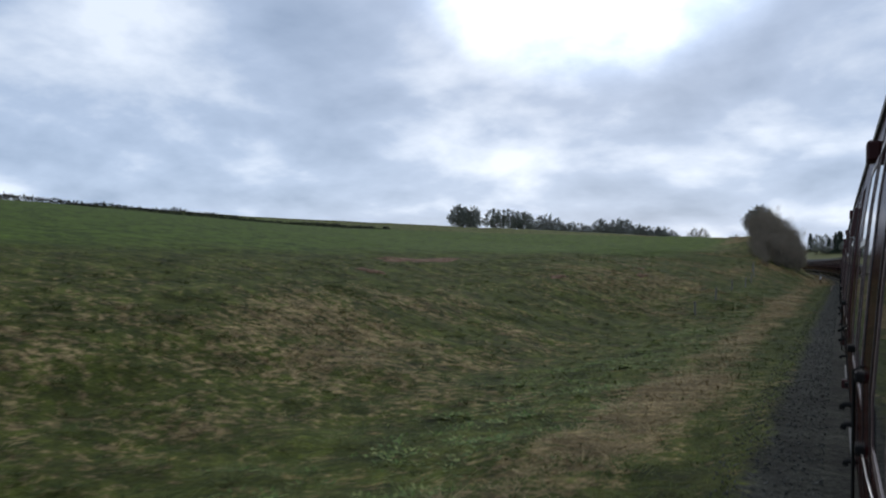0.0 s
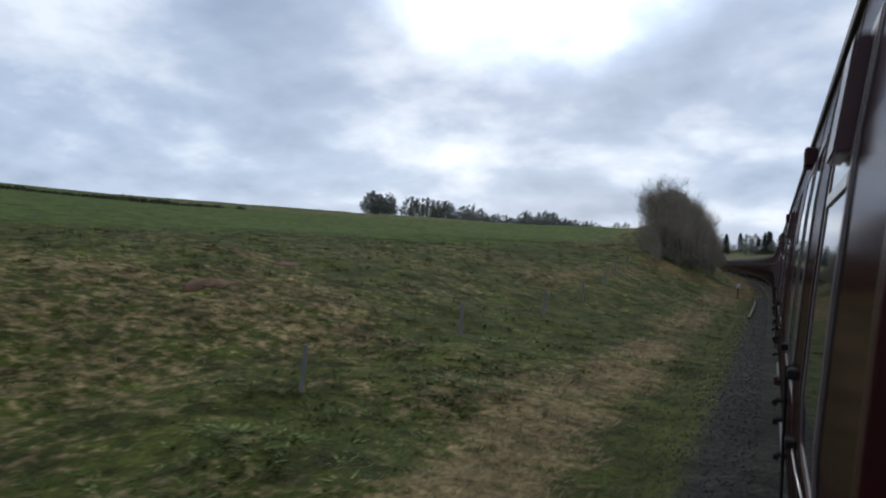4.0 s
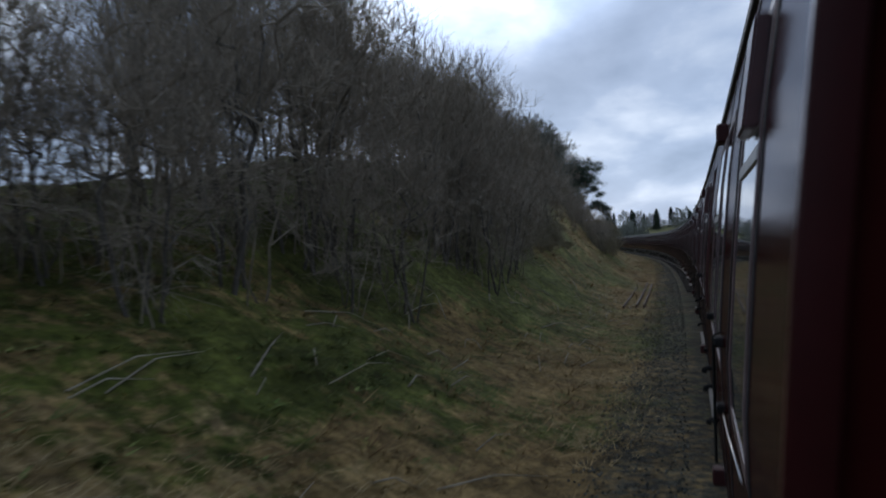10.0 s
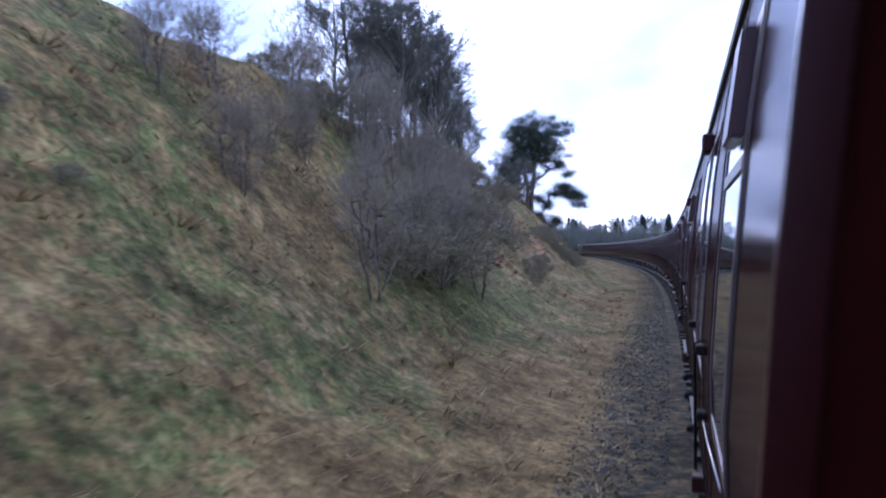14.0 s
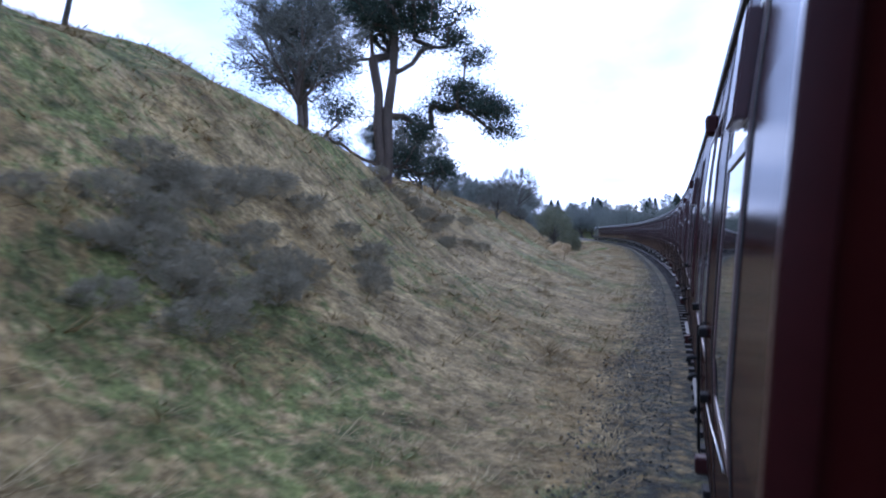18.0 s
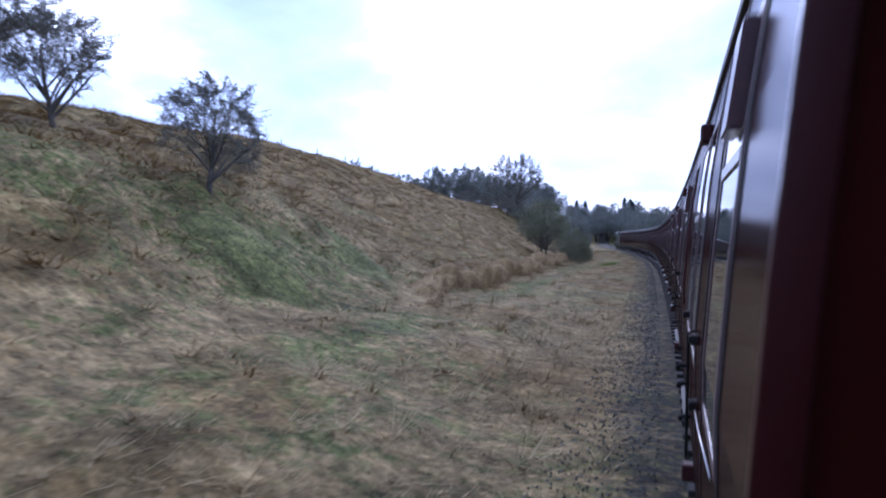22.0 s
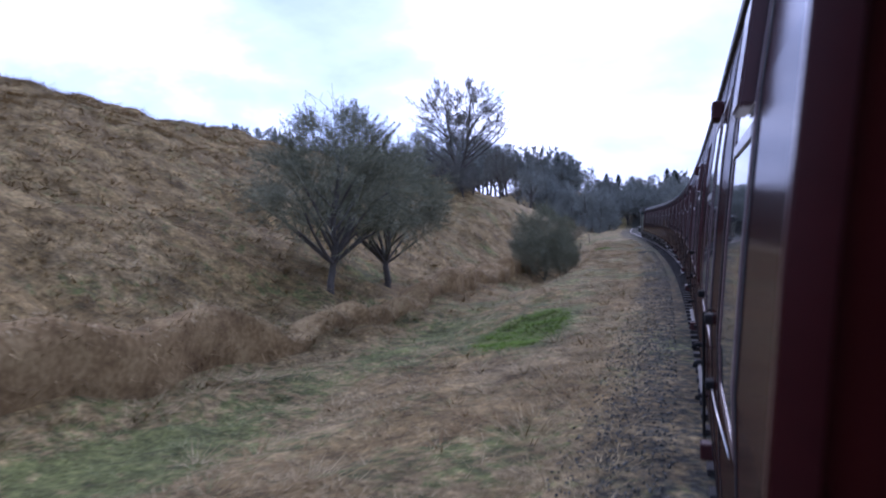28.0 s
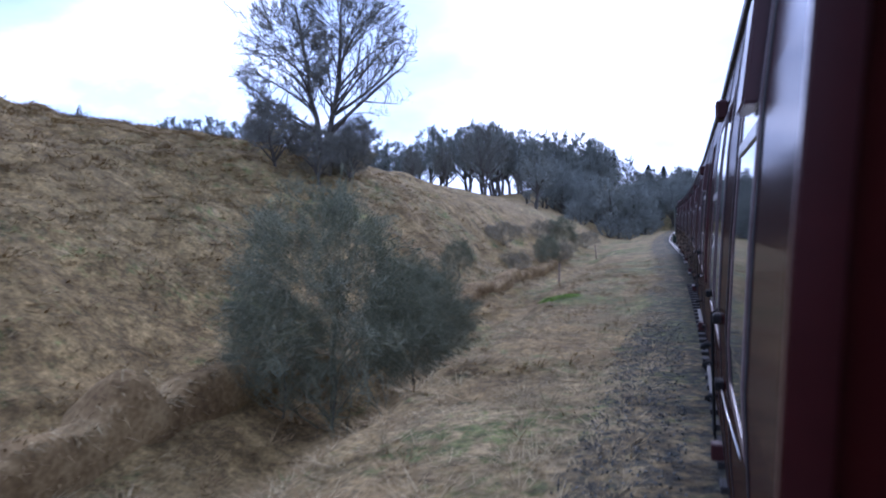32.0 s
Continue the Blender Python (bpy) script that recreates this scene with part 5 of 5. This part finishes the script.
def make_dyke():
    s = np.arange(244, 392, 0.25)
    u = np.interp(s, [d[0] for d in DYKE], [d[1] for d in DYKE])
    h = np.interp(s, [d[0] for d in DYKE], [d[2] for d in DYKE])
    u = u + 0.6 * rough_noise(s, 0 * s, 3.0, 31)
    wall = ramp01(s, 288, 290.5) * (1 - ramp01(s, 301, 302.6))
    mounds = np.abs(np.sin(1.15 * s + 5 * rough_noise(s, 0 * s, 5.0, 36))) ** 0.7
    uneven = 1 + 0.5 * rough_noise(s, 0 * s, 1.5, 32) + 0.3 * rough_noise(s, 0 * s, 0.6, 33)
    h = h * (wall * (0.93 + 0.12 * rough_noise(s, 0 * s, 1.1, 37)) + (1 - wall) * (0.12 + 0.92 * mounds + 0.45 * ramp01(s, 312, 318) * (1 - mounds)) * uneven) * ramp01(s, 245.5, 250)
    prof = [(-0.5, -0.3), (-0.52, 0.2), (-0.54, 0.7), (-0.42, 0.98), (0.0, 1.0), (0.5, 0.75), (1.1, 0.35), (1.6, -0.1)]
    rows = []
    for du, dz in prof:
        uu = u + du * 0.75 * np.clip((s - 243.6) / 4, 0.05, 1) * (0.7 + 0.5 * h) + 0.12 * rough_noise(s, 0 * s + du * 9, 0.7, 34)
        x, y, _ = on_line(s, uu)
        rows.append(np.stack([x, y, land(s, u) * 0.6 + land(s, uu) * 0.4 + dz * h], -1))
    v = np.stack(rows, 1).reshape(-1, 3)
    n, m = len(s), len(prof)
    a = (np.arange(n - 1)[:, None] * m + np.arange(m - 1)[None]).ravel()
    me = fast_mesh("earth_bank", v, np.stack([a, a + 1, a + m + 1, a + m], -1)[:, ::-1], MAT_BRACKEN, True)
    tagged(new("overgrown_dyke", me), "old dyke overgrown with drooping brown dead grass", "dyke", kind="structure")
    r = np.random.RandomState(35)
    for title, label, material, count, j0, j1 in (("drooping_bracken", "brown dead fronds hanging down the dyke", MAT_BRACKEN, 17000, 0, m - 1), ("drooping_grass", "pale dead grass hanging over the top of the dyke", MAT_STRAW, 9000, 3, 5)):
        k, j = r.randint(0, n, count), r.randint(j0, j1, count)
        root = v.reshape(n, m, 3)[k, j]
        root = root + r.normal(0, 0.07, root.shape)
        turn = np.interp(s[k], LINE_S, LINE_TURN)
        down = np.stack([np.cos(turn), np.sin(turn), np.zeros(count)], -1) * np.where(j < 5, 1, -1)[:, None]
        length = r.uniform(0.15, 0.36, count)[:, None]
        tip = root + (down * r.uniform(0.3, 0.9, count)[:, None] + r.normal(0, 0.35, root.shape)) * length
        tip[:, 2] -= 0.45 * length[:, 0] - 0.1
        side = np.cross(tip - root, [0, 0, 1.0])
        side /= np.linalg.norm(side, axis=1, keepdims=True) + 1e-6
        tri = np.stack([root - side * 0.02, root + side * 0.02, tip], 1).reshape(-1, 3)
        tagged(new(title, fast_mesh(title, tri, np.arange(len(tri)).reshape(-1, 3), material)), label, "grass", kind="stuff")


make_dyke()


# loose stones on the edge of the ballast
def make_stones():
    r = np.random.RandomState(77)
    n = 26000
    s, u = r.uniform(-4, 345, n), 0.1 + 1.3 * r.rand(n) ** 1.2
    x, y, _ = on_line(s, u)
    c = np.stack([x, y, land(s, u) + 0.01], -1)
    shape = np.array([(1, 0, 0), (-1, 0, 0), (0, 1, 0), (0, -1, 0), (0, 0, 0.8), (0, 0, -0.8)], float)
    v = c[:, None] + shape[None] * r.uniform(0.011, 0.030, (n, 6, 1))
    tri = np.array([(0, 2, 4), (2, 1, 4), (1, 3, 4), (3, 0, 4), (2, 0, 5), (1, 2, 5), (3, 1, 5), (0, 3, 5)])
    f = (np.arange(n)[:, None, None] * 6 + tri[None]).reshape(-1, 3)
    tagged(new("ballast_stones", fast_mesh("ballast_stones", v.reshape(-1, 3), f, MAT_STONE)), "loose dark grey ballast stones", "stones", kind="stuff")


make_stones()

# ---- things beside the line ----


def strip_mesh(name, material, s0, s1, step, ring, along_noise=0.0):
    """A long piece that follows the line, of the cross section ring (u, z)."""
    s = np.arange(s0, s1 + 1e-6, step)
    rows = []
    for u, z in ring:
        x, y, _ = on_line(s, np.full(len(s), float(u)))
        rows.append(np.stack([x, y, np.full(len(s), float(z))], -1))
    v = np.stack(rows, 1).reshape(-1, 3)
    n, m = len(s), len(ring)
    faces = [(i * m + j, i * m + (j + 1) % m, (i + 1) * m + (j + 1) % m, (i + 1) * m + j) for i in range(n - 1) for j in range(m)]
    faces += [tuple(range(m))[::-1], tuple((n - 1) * m + j for j in range(m))]
    return mesh_of(name, v, faces, material)


def make_track():
    track = new("railway_track")
    tagged(track, "single railway track of steel rails on dark sleepers in ballast", "railway track", kind="structure")
    for u in (-0.79, -2.23):
        ring = [(u - 0.07, -0.15), (u + 0.07, -0.15), (u + 0.07, -0.13), (u + 0.01, -0.11), (u + 0.01, -0.04), (u + 0.035, -0.03), (u + 0.035, 0.0), (u - 0.035, 0.0), (u - 0.035, -0.03), (u - 0.01, -0.04), (u - 0.01, -0.11), (u - 0.07, -0.13)]
        part("rail", strip_mesh("rail", MAT_RAIL, -60, 470, 2.0, ring), track, "worn steel rail")
    me = boxes_mesh("sleeper", MAT_SLEEPER, [(-1.3, 1.3, -0.125, 0.125, -0.26, -0.15)], 0.01)
    for k in range(300):
        s = 140 + 0.72 * k
        x, y, turn = on_line(s, -1.51)
        part("sleeper", me, track, "", Matrix.Translation((float(x), float(y), 0)) @ Matrix.Rotation(float(turn), 4, "Z"))


make_track()


def upright(s, u, turn=0.0, lean=0.0):
    return Matrix.Translation(spot(s, u)) @ Matrix.Rotation(float(np.interp(s, LINE_S, LINE_TURN)) + radians(turn), 4, "Z") @ Matrix.Rotation(radians(lean), 4, "Y")


def make_marker():
    marker = new("distance_post")
    marker.matrix_world = upright(102.0, 2.3, 0, 3)
    tagged(marker, "short rusty rail post with a white head beside the track", "marker post")
    part("stem", boxes_mesh("stem", MAT_RUST, [(-0.035, 0.035, -0.03, 0.03, -0.2, 0.68)], 0.006), marker, "rusty iron stem")
    part("foot", boxes_mesh("foot", MAT_RUST, [(-0.09, 0.09, -0.08, 0.08, -0.06, 0.03)], 0.01), marker)
    bm = bmesh.new()
    bmesh.ops.create_cone(bm, cap_ends=True, segments=20, radius1=0.105, radius2=0.105, depth=0.3, matrix=Matrix.Translation((0, 0, 0.82)))
    bmesh.ops.create_cone(bm, cap_ends=True, segments=20, radius1=0.105, radius2=0.03, depth=0.06, matrix=Matrix.Translation((0, 0, 1.0)))
    bmesh.ops.remove_doubles(bm, verts=bm.verts[:], dist=0.001)
    me = bpy.data.meshes.new("head")
    bm.to_mesh(me)
    bm.free()
    me.materials.append(MAT_WHITE)
    head = part("head", me, marker, "white painted head")
    part("black_bar", boxes_mesh("black_bar", MAT_BLACK, [(-0.07, 0.07, -0.108, -0.07, 0.86, 0.9)], 0.003), head, "black bar on the white head")
    part("black_bar", boxes_mesh("black_bar", MAT_BLACK, [(-0.09, 0.09, -0.108, -0.05, 0.72, 0.76)], 0.003), head, "black bar on the white head")


make_marker()

# fence posts of the meadow and the dyke
POST = boxes_mesh("fence_post", MAT_POST, [(-0.04, 0.04, -0.04, 0.04, -0.3, 0.85)], 0.012)
post_places = [(70.2, 7.2, 3), (76.5, 7.6, -4), (83.0, 8.4, 2), (64.0, 7.0, 5), (90.5, 9.0, -2), (57.5, 7.2, 0), (51, 7.4, 3), (44.6, 7.6, -3)]
for s, u, lean in post_places:
    p = tagged(new("fence_post", POST), "grey weathered wooden fence post in the grass", "fence post", "posts of the meadow fence")
    p.matrix_world = upright(s, u, 10 * lean, lean)
for s, u, lean in ((284.6, 34.0, 12), (285.4, 34.3, -32), (287.4, 31.6, 4), (297, 32.5, -6)):
    p = tagged(new("fence_post", POST), "leaning old fence post on the crest of the hill", "fence post", "posts on the hill crest")
    p.matrix_world = upright(s, u, 10 * lean, lean)
STAKE = boxes_mesh("stake", MAT_TIMBER, [(-0.06, 0.06, -0.06, 0.06, -0.3, 1.35)], 0.015)
for s, u, lean in ((372, 7.0, 3), (392, 6.0, -4)):
    p = tagged(new("stake", STAKE), "pale wooden stake below the embankment", "stake", "stakes below the embankment")
    p.matrix_world = upright(s, u, 0, lean)

# the pale edging beam along the ballast
beam = strip_mesh("edging_beam", MAT_RUST, 78.2, 94.5, 0.6, [(0.86, -0.4), (0.95, -0.4), (0.95, -0.1), (0.86, -0.1)])
tagged(new("edging_beam", beam), "rusty brown edging rail beside the ballast", "edging")

# two old rails left lying by the track
for u, s0, s1 in ((1.58, 131, 146.0), (1.86, 131, 147.5), (2.33, 130.5, 147)):
    ring = [(u - 0.06, -0.27), (u + 0.06, -0.27), (u + 0.015, -0.17), (u + 0.032, -0.09), (u - 0.032, -0.09), (u - 0.015, -0.17)]
    tagged(new("old_rail", strip_mesh("old_rail", MAT_RUST, s0, s1, 1.0, ring)), "rusty old rail lying in the grass beside the track", "rail", "old rails beside the track")


# red rock in the cutting: layered slabs
def slab_mesh(seed):
    bm = bmesh.new()
    bmesh.ops.create_cube(bm, size=1)
    bmesh.ops.subdivide_edges(bm, edges=bm.edges[:], cuts=3, use_grid_fill=True)
    for v in bm.verts:
        far_out = Vector((v.co.x, v.co.y, v.co.z))
        v.co.x += 0.22 * noise.noise(far_out * 2.3 + Vector((seed, 1, 2)))
        v.co.y += 0.22 * noise.noise(far_out * 2.1 + Vector((3, seed, 5)))
        v.co.z += 0.30 * noise.noise(far_out * 2.6 + Vector((7, 4, seed)))
    me = bpy.data.meshes.new("slab")
    bm.to_mesh(me)
    bm.free()
    me.materials.append(MAT_ROCK)
    return me


SLABS = [slab_mesh(3 * k + 1) for k in range(6)]


def make_outcrop(s, u0, u1, length, seed, stones, label, skew=0.0):
    """A crag set into the bank: a broken face in layers that swells out of the turf, with loose slabs on and below it."""
    rr = np.random.RandomState(seed)
    n, m = 56, 26
    a, b = np.meshgrid(np.linspace(0, 1, n), np.linspace(0, 1, m), indexing="ij")
    ss, uu = s + (a - 0.5) * length, u0 + (u1 - u0) * b
    uu = uu + skew * (ss - s) + 0.35 * rough_noise(ss, 0 * ss, 0.9, seed) * np.sin(np.pi * b)
    ground = land(ss, uu)
    swell = np.clip(np.sin(np.pi * a), 0, 1) ** 0.6 * np.clip(np.sin(np.pi * b), 0, 1) ** 0.5
    broken = 1.3 * rough_noise(ss * 0.6, ground * 2.2, 0.75, seed + 1) + 0.8 * rough_noise(ss * 0.5, ground * 3.5, 0.3, seed + 2)
    layer = (ground * 4.2 + 0.8 * rough_noise(ss, uu, 1.6, seed + 3)) % 1.0
    out = swell * (0.10 + 0.45 * np.exp(-((b - 0.3) / 0.12) ** 2) + 0.34 * broken + 0.16 * np.where(layer < 0.75, layer, 3 * (1 - layer))) - 0.05
    x, y, turn = on_line(ss, uu - 0.6 * out)
    v = np.stack([x, y, ground + 0.3 * out], -1).reshape(-1, 3)
    k = (np.arange(n - 1)[:, None] * m + np.arange(m - 1)[None]).ravel()
    rock = tagged(new("rock_outcrop"), label, "rock", "red rock outcrops in the cutting")
    base = upright(s, (u0 + u1) / 2)
    rock.matrix_world = base
    face = part("rock_face", fast_mesh("rock_face", v, np.stack([k, k + 1, k + m + 1, k + m], -1)[:, ::-1], MAT_ROCK), rock)
    face.matrix_local = base.inverted()
    for q in range(stones):
        sa, ua = s + (rr.rand() - 0.5) * length * 0.9, u0 + (u1 - u0) * (-0.25 + 1.1 * rr.rand())
        ua += skew * (sa - s)
        place = base.inverted() @ upright(sa, ua, 360 * rr.rand(), 0)
        size = 0.10 + 0.24 * rr.rand() ** 2
        part("slab", SLABS[rr.randint(6)], rock, "", place @ Matrix.Rotation(0.3 * rr.normal(), 4, "X") @ Matrix.Diagonal((size, size * 1.5, size * 0.5, 1)))


make_outcrop(167.2, 5.9, 7.3, 8.4, 3, 26, "broken red sandstone crag set in the bank")
make_outcrop(182.2, 6.4, 7.3, 8.8, 14, 9, "thin layered red sandstone ledge slanting up the bank", 0.17)

# fallen branches on the bank
r = np.random.RandomState(9)
for k in range(76):
    s, u = 105 + 27 * r.rand(), 2.0 + 4.2 * r.rand()
    reach, swing = 0.5 + 1.5 * r.rand() ** 2, 0.35 * r.normal()
    a, b = spot(s, u, -0.04), spot(s + reach * math.cos(swing), u + reach * math.sin(swing), -0.05)
    mid_p = (a + b) / 2 + Vector((0.06 * r.normal(), 0.06 * r.normal(), 0.05 + 0.08 * r.rand()))
    thick = 0.007 + 0.008 * r.rand()
    tagged(new("fallen_branch", rod_mesh("fallen_branch", MAT_DEADWOOD, [a, mid_p, b], [thick, thick * 0.8, thick * 0.3], 5)), "pale broken branch lying on the bank", "branch", "fallen branches on the bank")


# low mats: bright moss, bare soil
def make_mat(name, label, category, material, s, u, length, width, seed, rise=0.05):
    rr = np.random.RandomState(seed)
    n, m = 26, 7
    verts, faces = [], []
    for j in range(m + 1):
        for i in range(n):
            a = 2 * math.pi * i / n
            k = (j / m) * (1 + 0.25 * math.sin(2 * a + seed) + 0.15 * math.sin(5 * a + 2 * seed) + 0.1 * rr.normal() * (j > 3))
            ss, uu = s + length / 2 * k * math.cos(a), u + width / 2 * k * math.sin(a)
            x, y, _ = on_line(ss, uu)
            verts.append((float(x), float(y), float(land(ss, uu)) + rise * (1 - (j / m) ** 2) + (0.02 if j < m else -0.05)))
    for j in range(m):
        for i in range(n):
            faces.append((j * n + i, j * n + (i + 1) % n, (j + 1) * n + (i + 1) % n, (j + 1) * n + i))
    tagged(new(name, mesh_of(name, verts, faces, material, True)), label, category)


def on_moss(s, u, r):
    return (((s - 305.4) / 4.2) ** 2 + ((u - 4.1) / 1.25) ** 2 < 0.45 + 0.6 * r) | (((s - 352) / 1.7) ** 2 + ((u - 4.2) / 0.7) ** 2 < 0.5 + 0.6 * r)


sow("moss_grass", "patches of short bright green mossy grass on the embankment", MAT_MOSS, grass_rng, 299, 354, 2.6, 6.2, 52000, 0.11, 0.12, 9, 1.5, 0.009, on_moss, 1.0)
make_mat("bare_earth", "scar of bare reddish earth in the meadow", "soil", MAT_SOIL, 42.5, 25.2, 11.5, 2.2, 7)
make_mat("bare_earth", "small scar of bare earth in the meadow", "soil", MAT_SOIL, 55.0, 13.3, 1.8, 0.9, 8)
make_mat("bare_earth", "small scar of bare earth in the meadow", "soil", MAT_SOIL, 47.0, 17.3, 1.6, 0.8, 9)
make_mat("bare_earth", "dark hollow of bare earth in the meadow", "soil", MAT_SOIL, 31.0, 22.0, 1.6, 1.3, 10)
make_mat("bare_earth", "scar of bare earth in the meadow", "soil", MAT_SOIL, 60, 14.8, 1.6, 0.9, 12)


# ---- the locomotive at the head of the train ----
def make_engine(s):
    engine = new("steam_locomotive")
    base = line_pose(s)
    engine.matrix_world = base
    tagged(engine, "dark green steam locomotive with tender at the train's head", "locomotive")
    mid = WIDE / 2
    part("tender_tank", boxes_mesh("tender_tank", MAT_ENGINE, [(0.3, WIDE - 0.3, 0.4, 6.4, 1.1, 2.75)], 0.05), engine, "dark green tender")
    part("coal", boxes_mesh("coal", MAT_BLACK, [(0.5, WIDE - 0.5, 1.2, 6.0, 2.7, 3.0)], 0.12), engine, "heap of coal")
    part("tender_frame", boxes_mesh("tender_frame", MAT_BLACK, [(0.35, WIDE - 0.35, 0.2, 6.6, 0.75, 1.1)], 0.02), engine)
    part("cab", boxes_mesh("cab", MAT_ENGINE, [(0.28, 0.34, 6.9, 8.7, 1.2, 3.2), (WIDE - 0.34, WIDE - 0.28, 6.9, 8.7, 1.2, 3.2), (0.34, WIDE - 0.34, 8.64, 8.7, 1.2, 3.2)], 0.01), engine, "dark green cab")
    ring = [(mid + 1.35 * math.cos(a), 3.2 + 0.5 * math.sin(a)) for a in [math.pi * k / 10 for k in range(11)]]
    v = [(x, y, z) for y in (6.7, 8.9) for x, z in ring]
    part("cab_roof", mesh_of("cab_roof", v, [(k, k + 1, 12 + k, 11 + k) for k in range(10)], MAT_BLACK, True), engine)
    part("boiler", rod_mesh("boiler", MAT_ENGINE, [(mid, 8.7, 2.35), (mid, 13.2, 2.35)], [0.78, 0.7], 24), engine, "round green boiler")
    part("smokebox", rod_mesh("smokebox", MAT_BLACK, [(mid, 13.2, 2.35), (mid, 14.9, 2.35)], 0.74, 24), engine, "black smokebox")
    part("chimney", rod_mesh("chimney", MAT_BLACK, [(mid, 14.1, 2.9), (mid, 14.1, 3.2), (mid, 14.1, 3.75), (mid, 14.1, 3.85)], [0.32, 0.2, 0.22, 0.27], 16), engine, "black chimney")
    part("dome", rod_mesh("dome", MAT_ENGINE, [(mid, 11.4, 2.9), (mid, 11.4, 3.35), (mid, 11.4, 3.5)], [0.36, 0.33, 0.12], 16), engine)
    part("running_plate", boxes_mesh("running_plate", MAT_BLACK, [(0.3, WIDE - 0.3, 8.7, 15.4, 1.25, 1.33), (0.5, WIDE - 0.5, 8.6, 15.2, 0.7, 1.25)], 0.01), engine)
    part("cylinder", boxes_mesh("cylinder", MAT_ENGINE, [(0.25, 0.75, 13.4, 14.5, 0.6, 1.2)], 0.08), engine)
    part("buffer_beam", boxes_mesh("buffer_beam", MAT_FITTING, [(0.3, WIDE - 0.3, 15.4, 15.5, 0.85, 1.3)], 0.01), engine, "red buffer beam")
    for y in (1.2, 3.3, 5.4, 9.4, 11.2, 13.0):
        for x, turn in ((0.63, 0), (WIDE - 0.63, 180)):
            part("wheel", WHEEL, engine, "", Matrix.Translation((x, y, 0.5)) @ Matrix.Rotation(radians(turn), 4, "Z"))


make_engine(18 * 4 * BAY)
